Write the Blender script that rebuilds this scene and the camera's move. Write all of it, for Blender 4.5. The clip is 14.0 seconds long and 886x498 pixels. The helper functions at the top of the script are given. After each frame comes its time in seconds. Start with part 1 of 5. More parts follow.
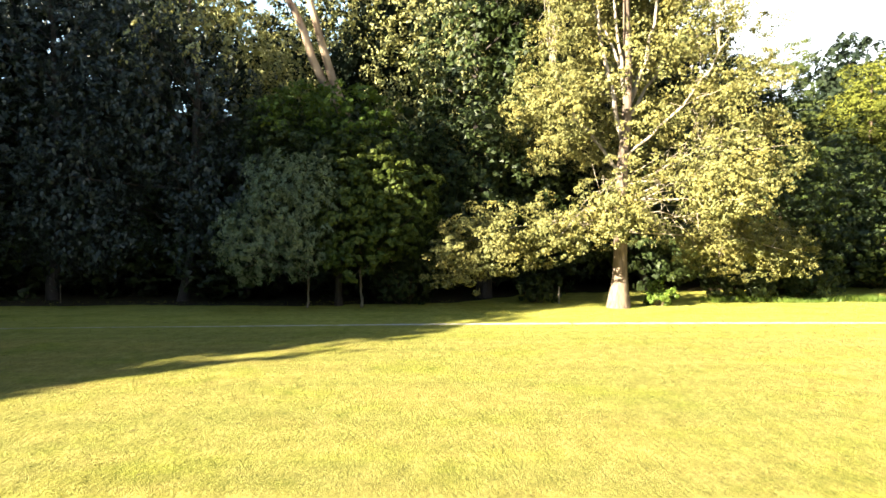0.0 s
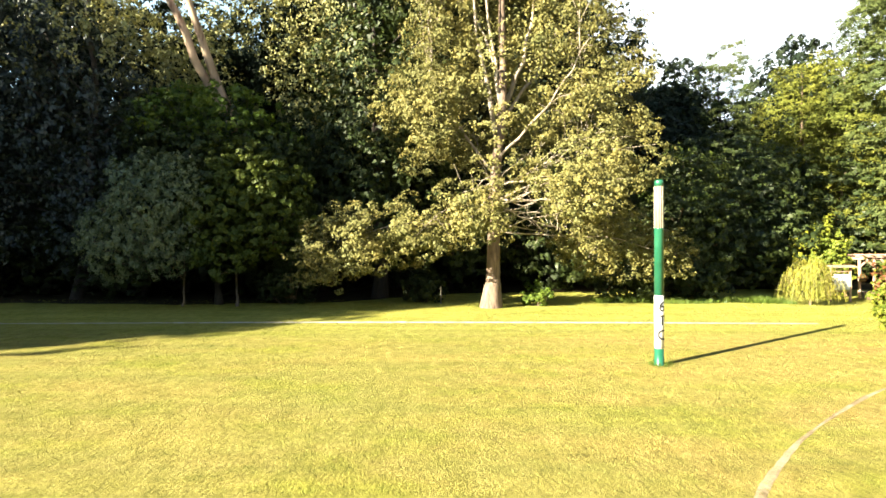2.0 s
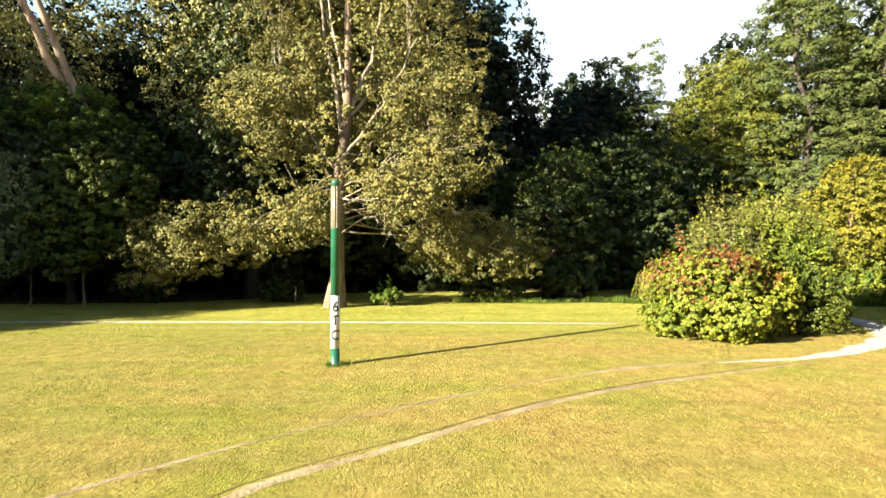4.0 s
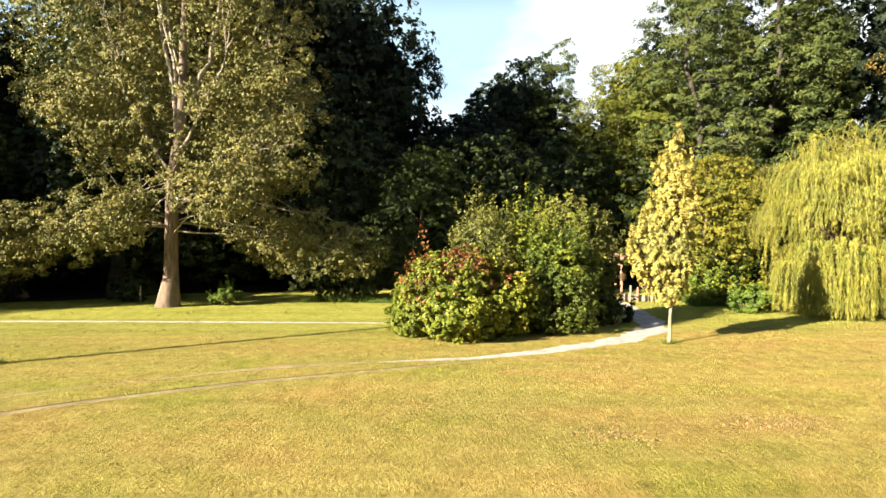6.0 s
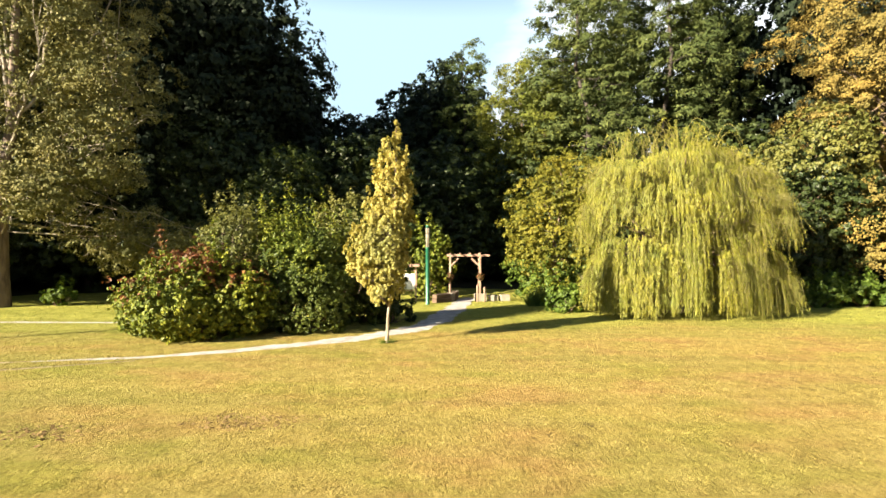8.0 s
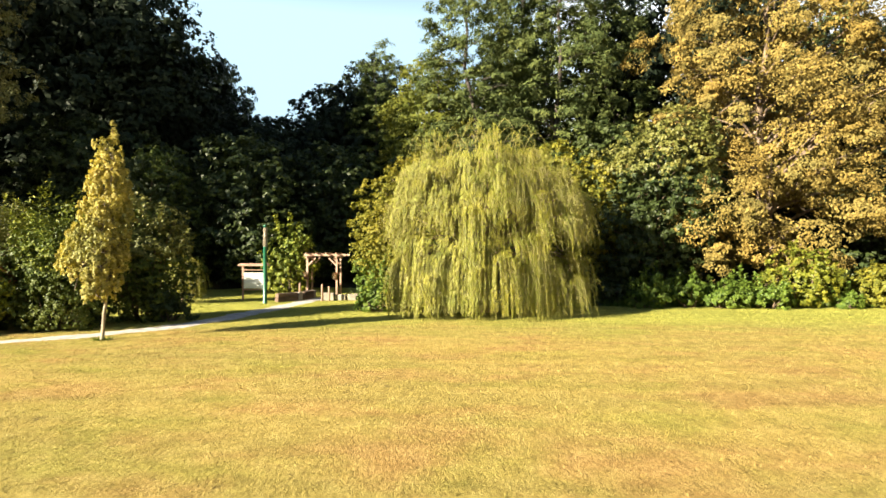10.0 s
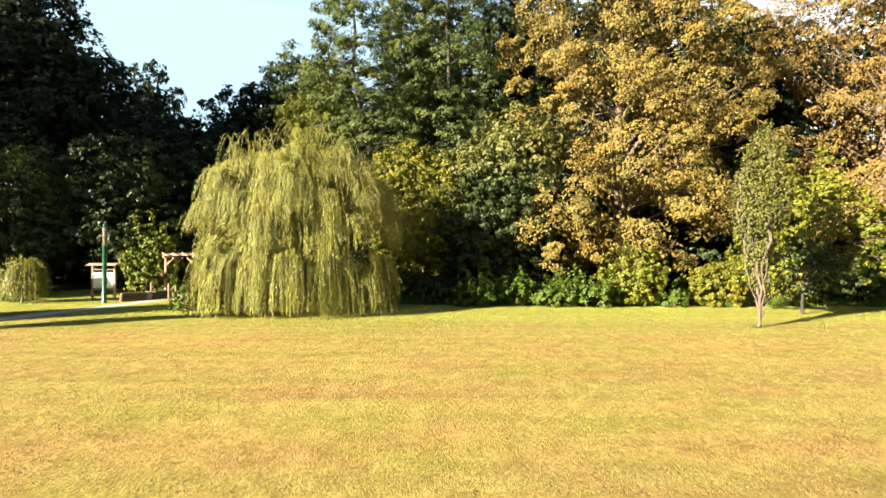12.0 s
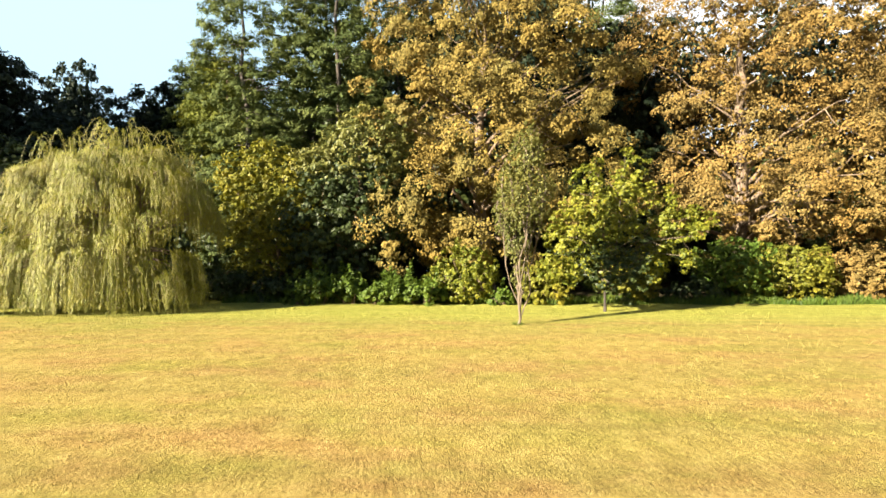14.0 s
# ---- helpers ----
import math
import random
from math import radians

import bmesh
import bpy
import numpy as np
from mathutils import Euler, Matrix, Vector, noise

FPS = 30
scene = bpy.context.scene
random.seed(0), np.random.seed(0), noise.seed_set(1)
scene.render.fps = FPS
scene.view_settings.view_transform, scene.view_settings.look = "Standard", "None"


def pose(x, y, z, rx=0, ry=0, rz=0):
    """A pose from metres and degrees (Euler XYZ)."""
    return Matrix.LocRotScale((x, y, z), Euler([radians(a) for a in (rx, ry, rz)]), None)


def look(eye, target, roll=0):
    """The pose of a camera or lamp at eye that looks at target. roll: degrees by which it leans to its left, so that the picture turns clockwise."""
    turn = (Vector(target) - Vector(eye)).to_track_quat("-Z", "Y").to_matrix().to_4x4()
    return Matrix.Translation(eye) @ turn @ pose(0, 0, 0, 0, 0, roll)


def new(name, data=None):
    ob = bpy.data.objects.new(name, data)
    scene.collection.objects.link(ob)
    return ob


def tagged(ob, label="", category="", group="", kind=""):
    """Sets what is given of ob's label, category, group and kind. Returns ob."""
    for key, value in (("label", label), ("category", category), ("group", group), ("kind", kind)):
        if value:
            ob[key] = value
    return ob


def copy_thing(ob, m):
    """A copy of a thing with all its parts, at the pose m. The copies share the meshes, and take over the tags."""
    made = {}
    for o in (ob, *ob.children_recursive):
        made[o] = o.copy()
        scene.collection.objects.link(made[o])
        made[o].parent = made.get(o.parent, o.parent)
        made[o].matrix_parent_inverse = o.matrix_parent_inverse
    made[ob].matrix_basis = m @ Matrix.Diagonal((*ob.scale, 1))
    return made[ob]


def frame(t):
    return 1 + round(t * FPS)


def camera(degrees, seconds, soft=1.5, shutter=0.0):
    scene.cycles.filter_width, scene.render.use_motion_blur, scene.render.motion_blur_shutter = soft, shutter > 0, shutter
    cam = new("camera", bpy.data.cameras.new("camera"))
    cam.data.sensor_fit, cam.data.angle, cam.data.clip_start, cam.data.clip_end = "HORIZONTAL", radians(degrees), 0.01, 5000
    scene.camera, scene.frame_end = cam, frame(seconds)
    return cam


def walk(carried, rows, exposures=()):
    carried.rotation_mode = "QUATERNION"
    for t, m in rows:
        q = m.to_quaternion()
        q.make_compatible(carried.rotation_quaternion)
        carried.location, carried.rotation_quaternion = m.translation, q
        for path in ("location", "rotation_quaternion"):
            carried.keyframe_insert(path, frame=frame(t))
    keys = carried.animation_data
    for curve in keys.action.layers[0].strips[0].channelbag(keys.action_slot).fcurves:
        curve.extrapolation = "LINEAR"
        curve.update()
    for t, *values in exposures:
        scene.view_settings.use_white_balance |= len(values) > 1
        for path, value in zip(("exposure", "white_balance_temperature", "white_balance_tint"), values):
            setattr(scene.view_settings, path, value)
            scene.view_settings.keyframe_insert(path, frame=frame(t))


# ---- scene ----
cam = camera(82.1, 14.0, soft=1.6)
# seconds, place in metres, then heading, tilt and lean in degrees
ROWS = [
    (0.0, -0.883, -0.095, 2.543, -0.39, 0.23, 0.10),
    (0.5, 0.395, -0.119, 2.503, -0.28, 0.32, -0.10),
    (1.0, 1.819, -0.187, 2.470, -0.19, 0.34, -0.00),
    (1.5, 3.317, -0.205, 2.449, -0.14, 0.40, -0.00),
    (2.0, 4.965, -0.213, 2.423, 0.04, 0.49, -0.10),
    (2.5, 6.601, -0.210, 2.453, -0.05, 0.43, -0.10),
    (3.0, 8.378, -0.227, 2.458, 0.04, 0.40, -0.10),
    (5.5, 17.688, -0.161, 2.436, 0.38, 0.46, -0.10),
    (6.0, 19.615, -0.185, 2.455, 0.38, 0.40, -0.10),
    (6.5, 21.593, -0.140, 2.430, 0.55, 0.46, -0.10),
    (7.0, 23.516, -0.094, 2.412, 0.55, 0.52, -0.10),
    (7.5, 25.434, -0.051, 2.400, 0.61, 0.52, -0.10),
    (8.0, 27.326, -0.025, 2.398, 0.55, 0.52, -0.00),
    (10.5, 37.183, -0.115, 2.391, 1.04, 0.52, -0.20),
    (11.0, 39.044, -0.087, 2.367, 0.95, 0.54, -0.20),
    (11.5, 40.923, -0.080, 2.326, 0.81, 0.63, -0.20),
    (12.0, 42.813, -0.104, 2.326, 0.70, 0.63, -0.10),
    (12.5, 44.694, -0.135, 2.322, 0.61, 0.60, -0.10),
    (13.0, 46.609, -0.161, 2.319, 0.55, 0.60, -0.10),
    (13.5, 48.531, -0.209, 2.307, 0.52, 0.60, -0.00),
    (14.0, 50.420, -0.276, 2.315, 0.41, 0.52, -0.10),
]
walk(cam, [(t, pose(x, y, z, 90 + pitch, lean, yaw)) for t, x, y, z, yaw, pitch, lean in ROWS],
     [(0.0, 3.17, 6750, 9), (1.5, 3.02, 6750, 9), (3.0, 2.72, 6800, 9), (5.5, 2.37, 6900, 10), (8.0, 2.3, 6950, 11), (10.5, 2.4, 6850, 10), (14.0, 2.46, 6800, 10)])

# ---- world, sun, sky ----
SUN_AZ, SUN_EL = 215.0, 20.0          # the sun stands behind and to the left of the walk
world = bpy.data.worlds.new("sky")
scene.world = world
world.use_nodes = True
wn, wl = world.node_tree.nodes, world.node_tree.links
wn.clear()
sky = wn.new("ShaderNodeTexSky")
sky.sky_type, sky.sun_disc = "NISHITA", False
sky.sun_elevation, sky.sun_rotation = radians(SUN_EL), radians(90 - SUN_AZ)
sky.air_density, sky.dust_density, sky.ozone_density = 0.5, 0.1, 2.0
wco = wn.new("ShaderNodeTexCoord")
wmap = wn.new("ShaderNodeMapping")
wmap.inputs["Scale"].default_value = (1.0, 1.0, 2.6)
wnoise = wn.new("ShaderNodeTexNoise")
wnoise.inputs["Scale"].default_value, wnoise.inputs["Detail"].default_value = 2.6, 5.0
wramp = wn.new("ShaderNodeValToRGB")
wramp.color_ramp.elements[0].color = (0.0, 0.0, 0.0, 1)
wramp.color_ramp.elements[1].color = (0.8, 0.8, 0.8, 1)
wramp.color_ramp.elements[0].position, wramp.color_ramp.elements[1].position = 0.50, 0.66
wmix = wn.new("ShaderNodeMixRGB")
wmix.inputs["Color2"].default_value = (5.7, 6.1, 6.5, 1)
# milky haze low over the horizon, all round
wsep = wn.new("ShaderNodeSeparateXYZ")
whaze = wn.new("ShaderNodeMapRange")
whaze.inputs["From Min"].default_value, whaze.inputs["From Max"].default_value = 0.54, 0.42
whaze.inputs["To Min"].default_value, whaze.inputs["To Max"].default_value = 0.0, 1.0
whazed = wn.new("ShaderNodeMixRGB")
whazed.inputs["Color2"].default_value = (2.8, 4.15, 5.2, 1)
wbg = wn.new("ShaderNodeBackground")
wbg.inputs["Strength"].default_value = 0.05
wout = wn.new("ShaderNodeOutputWorld")
wl.new(wco.outputs["Generated"], wmap.inputs["Vector"])
wl.new(wmap.outputs["Vector"], wnoise.inputs["Vector"])
weast = wn.new("ShaderNodeMath")
weast.operation = "MULTIPLY_ADD"
weast.inputs[1].default_value = 0.5
wl.new(wsep.outputs["X"], weast.inputs[0])
wl.new(wnoise.outputs["Fac"], weast.inputs[2])
wl.new(weast.outputs[0], wramp.inputs["Fac"])
wlow = wn.new("ShaderNodeMath")
wlow.operation = "MULTIPLY"
wl.new(wramp.outputs["Color"], wlow.inputs[0])
wl.new(whaze.outputs[0], wlow.inputs[1])
wl.new(wlow.outputs[0], wmix.inputs["Fac"])
wl.new(wco.outputs["Generated"], wsep.inputs[0])
wl.new(wsep.outputs["Z"], whaze.inputs["Value"])
wl.new(whaze.outputs[0], whazed.inputs["Fac"])
wl.new(sky.outputs["Color"], whazed.inputs["Color1"])
wl.new(whazed.outputs["Color"], wmix.inputs["Color1"])
wl.new(wmix.outputs["Color"], wbg.inputs["Color"])
wl.new(wbg.outputs["Background"], wout.inputs["Surface"])

sun_data = bpy.data.lights.new("sun", "SUN")
sun_data.energy, sun_data.angle, sun_data.color = 5.0, radians(0.5), (1.0, 0.91, 0.73)
sun = new("sun", sun_data)
sun_from = Vector((math.cos(radians(SUN_AZ)) * math.cos(radians(SUN_EL)), math.sin(radians(SUN_AZ)) * math.cos(radians(SUN_EL)), math.sin(radians(SUN_EL))))
sun.matrix_world = look(sun_from * 60, (0, 0, 0))


# ---- materials ----
def nodes_of(name):
    m = bpy.data.materials.new(name)
    m.use_nodes = True
    nt = m.node_tree
    nt.nodes.clear()
    out = nt.nodes.new("ShaderNodeOutputMaterial")
    return m, nt.nodes, nt.links, out


def noise_tex(n, l, scale, detail=4.0, stretch=(1, 1, 1), rough=0.55):
    co = n.new("ShaderNodeTexCoord")
    mp = n.new("ShaderNodeMapping")
    mp.inputs["Scale"].default_value = stretch
    tx = n.new("ShaderNodeTexNoise")
    tx.inputs["Scale"].default_value, tx.inputs["Detail"].default_value = scale, detail
    tx.inputs["Roughness"].default_value = rough
    l.new(co.outputs["Object"], mp.inputs["Vector"])
    l.new(mp.outputs["Vector"], tx.inputs["Vector"])
    return tx.outputs["Fac"]


def ramp(n, l, fac, stops):
    r = n.new("ShaderNodeValToRGB")
    e = r.color_ramp.elements
    while len(e) < len(stops):
        e.new(0.5)
    for el, (p, c) in zip(e, stops):
        el.position, el.color = p, (*c, 1) if len(c) == 3 else c
    l.new(fac, r.inputs["Fac"])
    return r.outputs["Color"]


def mix(n, l, fac, a, b, mode="MIX"):
    m = n.new("ShaderNodeMixRGB")
    m.blend_type = mode
    for sock, v in ((m.inputs["Fac"], fac), (m.inputs["Color1"], a), (m.inputs["Color2"], b)):
        if isinstance(v, (int, float)):
            sock.default_value = v
        elif isinstance(v, tuple):
            sock.default_value = (*v, 1)
        else:
            l.new(v, sock)
    return m.outputs["Color"]


def bump(n, l, height, strength, distance=0.02):
    b = n.new("ShaderNodeBump")
    b.inputs["Strength"].default_value, b.inputs["Distance"].default_value = strength, distance
    l.new(height, b.inputs["Height"])
    return b.outputs["Normal"]


def solid(name, colors, scale=6.0, rough=0.7, metal=0.0, stretch=(1, 1, 1), relief=0.3, fine=40.0):
    """A worn surface: base colours at a coarse and a fine scale, with relief."""
    m, n, l, out = nodes_of(name)
    p = n.new("ShaderNodeBsdfPrincipled")
    coarse = noise_tex(n, l, scale, 5, stretch)
    grain = noise_tex(n, l, fine, 4, stretch)
    k = len(colors) - 1
    col = ramp(n, l, coarse, [(0.3 + 0.4 * i / max(k, 1), c) for i, c in enumerate(colors)])
    col = mix(n, l, 0.35, col, ramp(n, l, grain, [(0.3, (0.35, 0.35, 0.35)), (0.7, (1, 1, 1))]), "MULTIPLY")
    l.new(col, p.inputs["Base Color"])
    p.inputs["Roughness"].default_value, p.inputs["Metallic"].default_value = rough, metal
    p.inputs["Specular IOR Level"].default_value = 0.1 if rough > 0.9 else 0.5
    l.new(bump(n, l, grain, relief), p.inputs["Normal"])
    l.new(p.outputs[0], out.inputs["Surface"])
    return m


def leafy(name, colors, through_light=0.3, rough=0.5, patch=0.5, glow=(1.25, 1.2, 0.6), gloss=0.25):
    """Leaves: each one its own tint, whole sprays lighter or darker, light let through."""
    m, n, l, out = nodes_of(name)
    geo = n.new("ShaderNodeNewGeometry")
    k = len(colors) - 1
    mean = [sum(c[i] for c in colors) / len(colors) for i in range(3)]
    near = [tuple(m + (v - m) * 0.6 for v, m in zip(c, mean)) for c in colors]
    col = ramp(n, l, geo.outputs["Random Per Island"], [(i / k, c) for i, c in enumerate(near)])
    spray = noise_tex(n, l, patch, 4)
    col = mix(n, l, 1.0, col, ramp(n, l, spray, [(0.3, (0.70, 0.80, 0.85)), (0.7, (1.22, 1.12, 0.95))]), "MULTIPLY")
    p = n.new("ShaderNodeBsdfPrincipled")
    p.inputs["Roughness"].default_value = rough
    p.inputs["Specular IOR Level"].default_value = gloss
    l.new(col, p.inputs["Base Color"])
    tr = n.new("ShaderNodeBsdfTranslucent")
    l.new(mix(n, l, 1.0, col, glow, "MULTIPLY"), tr.inputs["Color"])
    ms = n.new("ShaderNodeMixShader")
    ms.inputs["Fac"].default_value = through_light
    l.new(p.outputs[0], ms.inputs[1])
    l.new(tr.outputs[0], ms.inputs[2])
    l.new(ms.outputs[0], out.inputs["Surface"])
    return m


def bark(name, light, dark, scale=3.0, rough=0.85):
    m, n, l, out = nodes_of(name)
    p = n.new("ShaderNodeBsdfPrincipled")
    ridges = noise_tex(n, l, scale * 3, 6, (1, 1, 0.18), 0.65)
    spots = noise_tex(n, l, scale, 4, (1, 1, 0.6))
    col = ramp(n, l, ridges, [(0.36, dark), (0.56, light)])
    col = mix(n, l, ramp(n, l, spots, [(0.5, (0, 0, 0)), (0.7, (1, 1, 1))]), col, tuple(0.6 * c for c in light))
    l.new(col, p.inputs["Base Color"])
    p.inputs["Roughness"].default_value = rough
    l.new(bump(n, l, ridges, 0.9, 0.05), p.inputs["Normal"])
    l.new(p.outputs[0], out.inputs["Surface"])
    return m


def maths(n, l, kind, *values, clamp=False):
    m = n.new("ShaderNodeMath")
    m.operation, m.use_clamp = kind, clamp
    for sock, v in zip(m.inputs, values):
        if isinstance(v, (int, float)):
            sock.default_value = v
        else:
            l.new(v, sock)
    return m.outputs[0]


def meadow_colour(n, l):
    """The mown meadow's colour by place: green in the west, straw in the east, both in soft patches, fresh along the wood."""
    co = n.new("ShaderNodeTexCoord")
    sep = n.new("ShaderNodeSeparateXYZ")
    l.new(co.outputs["Object"], sep.inputs[0])
    east = n.new("ShaderNodeMapRange")
    east.inputs["From Min"].default_value, east.inputs["From Max"].default_value = 3.0, 34.0
    l.new(sep.outputs["X"], east.inputs["Value"])
    streak = noise_tex(n, l, 0.7, 5, (0.12, 1.0, 1), 0.55)
    far = n.new("ShaderNodeMapRange")
    far.inputs["From Min"].default_value, far.inputs["From Max"].default_value = 14.0, 19.5
    l.new(maths(n, l, "MULTIPLY_ADD", streak, 5.0, maths(n, l, "SUBTRACT", sep.outputs["Y"], 2.5)), far.inputs["Value"])
    tuft = noise_tex(n, l, 3.2, 6, (1.0, 0.7, 1), 0.65)
    broad = noise_tex(n, l, 0.22, 4, (0.6, 1, 1))
    patch = noise_tex(n, l, 0.75, 5, (0.55, 1, 1), 0.6)
    green = ramp(n, l, tuft, [(0.25, (0.155, 0.158, 0.034)), (0.5, (0.218, 0.213, 0.056)), (0.75, (0.298, 0.280, 0.086))])
    straw = ramp(n, l, tuft, [(0.25, (0.26, 0.186, 0.054)), (0.5, (0.385, 0.279, 0.084)), (0.75, (0.50, 0.373, 0.128))])
    lime = ramp(n, l, tuft, [(0.25, (0.23, 0.234, 0.044)), (0.5, (0.315, 0.312, 0.068)), (0.75, (0.41, 0.395, 0.105))])
    tan = ramp(n, l, tuft, [(0.3, (0.25, 0.15, 0.05)), (0.7, (0.43, 0.282, 0.105))])
    dry = maths(n, l, "MULTIPLY_ADD", east.outputs[0], 0.62, maths(n, l, "MULTIPLY_ADD", broad, 0.9, -0.40))
    dry = maths(n, l, "ADD", dry, maths(n, l, "MULTIPLY_ADD", streak, 0.5, -0.19))
    dry = maths(n, l, "MULTIPLY_ADD", far.outputs[0], -0.85, dry, clamp=True)
    col = mix(n, l, dry, mix(n, l, far.outputs[0], green, lime), straw)
    # tan where the sward is thin, and lush patches with soft edges
    col = mix(n, l, maths(n, l, "MULTIPLY", ramp(n, l, patch, [(0.47, (0, 0, 0)), (0.64, (1.0, 1.0, 1.0))]), maths(n, l, "MULTIPLY_ADD", far.outputs[0], -0.9, maths(n, l, "MULTIPLY_ADD", east.outputs[0], 0.75, 0.15))), col, tan)
    lush = noise_tex(n, l, 0.62, 5, (0.6, 1, 1), 0.62)
    fresh = maths(n, l, "MULTIPLY", ramp(n, l, lush, [(0.50, (0, 0, 0)), (0.68, (0.8, 0.8, 0.8))]), maths(n, l, "MULTIPLY_ADD", east.outputs[0], -0.45, 1.0))
    col = mix(n, l, fresh, col, ramp(n, l, tuft, [(0.3, (0.14, 0.165, 0.022)), (0.7, (0.27, 0.275, 0.045))]))
    mown = noise_tex(n, l, 1.0, 3, (0.03, 1.5, 1))
    col = mix(n, l, 1.0, col, ramp(n, l, mown, [(0.36, (0.90, 0.91, 0.91)), (0.64, (1.07, 1.06, 1.05))]), "MULTIPLY")
    return col, tuft


def make_meadow():
    m, n, l, out = nodes_of("mown_meadow")
    col, tuft = meadow_colour(n, l)
    fine = noise_tex(n, l, 17.0, 6, (1.2, 0.5, 1), 0.75)
    col = mix(n, l, 0.55, col, ramp(n, l, fine, [(0.36, (0.30, 0.26, 0.18)), (0.48, (0.95, 0.93, 0.86)), (0.64, (1.28, 1.25, 1.14))]), "MULTIPLY")
    # small dark tufts and worm casts, scattered
    specks = noise_tex(n, l, 5.0, 7, (1.0, 0.6, 1), 0.8)
    bare = noise_tex(n, l, 0.35, 4, (0.7, 1, 1), 0.6)
    specks = maths(n, l, "MULTIPLY_ADD", bare, 0.30, maths(n, l, "SUBTRACT", specks, 0.15))
    col = mix(n, l, ramp(n, l, specks, [(0.60, (0, 0, 0)), (0.67, (0.8, 0.8, 0.8))]), col, (0.10, 0.07, 0.026))
    p = n.new("ShaderNodeBsdfPrincipled")
    p.inputs["Roughness"].default_value, p.inputs["Specular IOR Level"].default_value = 0.9, 0.1
    l.new(col, p.inputs["Base Color"])
    l.new(bump(n, l, fine, 1.0, 0.06), p.inputs["Normal"])
    l.new(p.outputs[0], out.inputs["Surface"])
    return m


def make_blades():
    m, n, l, out = nodes_of("grass_blades")
    col, tuft = meadow_colour(n, l)
    geo = n.new("ShaderNodeNewGeometry")
    col = mix(n, l, 1.0, col, ramp(n, l, geo.outputs["Random Per Island"], [(0, (0.60, 0.66, 0.56)), (0.55, (1.0, 1.0, 0.93)), (1, (1.35, 1.28, 1.15))]), "MULTIPLY")
    p = n.new("ShaderNodeBsdfPrincipled")
    p.inputs["Roughness"].default_value, p.inputs["Specular IOR Level"].default_value = 0.6, 0.2
    l.new(col, p.inputs["Base Color"])
    tr = n.new("ShaderNodeBsdfTranslucent")
    l.new(col, tr.inputs["Color"])
    ms = n.new("ShaderNodeMixShader")
    ms.inputs["Fac"].default_value = 0.3
    l.new(p.outputs[0], ms.inputs[1])
    l.new(tr.outputs[0], ms.inputs[2])
    l.new(ms.outputs[0], out.inputs["Surface"])
    return m


MEADOW, BLADES = make_meadow(), make_blades()
GRAVEL = solid("pale_gravel", [(0.33, 0.30, 0.275), (0.50, 0.47, 0.44), (0.62, 0.59, 0.56)], 3.0, 0.95, relief=0.8, fine=30)
TRODDEN = solid("trodden_earth", [(0.22, 0.165, 0.09), (0.35, 0.28, 0.17), (0.46, 0.39, 0.27)], 2.0, 0.95, relief=0.8, fine=25)
SOIL = solid("dry_turf", [(0.17, 0.11, 0.05), (0.30, 0.20, 0.09)], 5, 0.95, relief=0.8)
# dark brown for the rut's soil and for the shadow along its edge
RUT = solid("rut_soil_and_shadow", [(0.10, 0.075, 0.03), (0.17, 0.135, 0.05), (0.23, 0.20, 0.065)], 3.0, 0.95, relief=0.8, fine=25)
# litter colour taken near black for the shade under the trees
LITTER = solid("shaded_litter", [(0.026, 0.022, 0.012), (0.055, 0.04, 0.02), (0.035, 0.04, 0.016)], 1.5, 1.0, relief=0.8)
BARK_PALE = bark("pale_poplar_bark", (0.195, 0.138, 0.097), (0.07, 0.046, 0.032), 2.0)
BARK_LIMB = bark("pale_smooth_limb_bark", (0.37, 0.315, 0.245), (0.17, 0.13, 0.095), 2.2)
BARK_BROWN = bark("brown_bark", (0.20, 0.14, 0.09), (0.06, 0.04, 0.03), 3.0)
# bark made near black to stand in for deep shade under the trees
BARK_DARK = bark("shaded_wood_bark", (0.055, 0.042, 0.033), (0.022, 0.017, 0.014), 3.0)
BARK_TWIN = bark("peeling_pale_bark", (0.40, 0.29, 0.20), (0.13, 0.065, 0.042), 0.9)
BARK_YOUNG = bark("pale_young_bark", (0.34, 0.27, 0.19), (0.17, 0.125, 0.08), 5.0)
BARK_GREY = bark("grey_young_bark", (0.17, 0.13, 0.09), (0.08, 0.06, 0.04), 5.0)
POPLAR = leafy("silvery_poplar_leaves", [(0.068, 0.067, 0.019), (0.126, 0.119, 0.036), (0.186, 0.174, 0.062), (0.256, 0.242, 0.105)], 0.02, 0.5, 0.9, gloss=0.1)
SLENDER = leafy("olive_young_poplar_leaves", [(0.062, 0.072, 0.016), (0.122, 0.126, 0.031), (0.195, 0.187, 0.055)], 0.15, 0.5)
# brighter copy of the poplar leaves, sunlight put into the colour
SUNLITLEAF = leafy("pale_sunlit_leaves", [(0.11, 0.115, 0.04), (0.19, 0.19, 0.07), (0.28, 0.275, 0.12), (0.38, 0.37, 0.20)], 0.12, 0.5, 0.9, gloss=0.15)
# Next three leaf colours are darkened to stand in for the wood's deep shade
POPLAR_SHADE = leafy("shaded_grey_green_leaves", [(0.014, 0.023, 0.018), (0.024, 0.036, 0.027), (0.044, 0.056, 0.044)], 0.08, 0.45, gloss=0.45)
WOODGREEN = leafy("shaded_wood_leaves", [(0.016, 0.027, 0.009), (0.030, 0.046, 0.013), (0.056, 0.074, 0.020)], 0.10, 0.5, gloss=0.25)
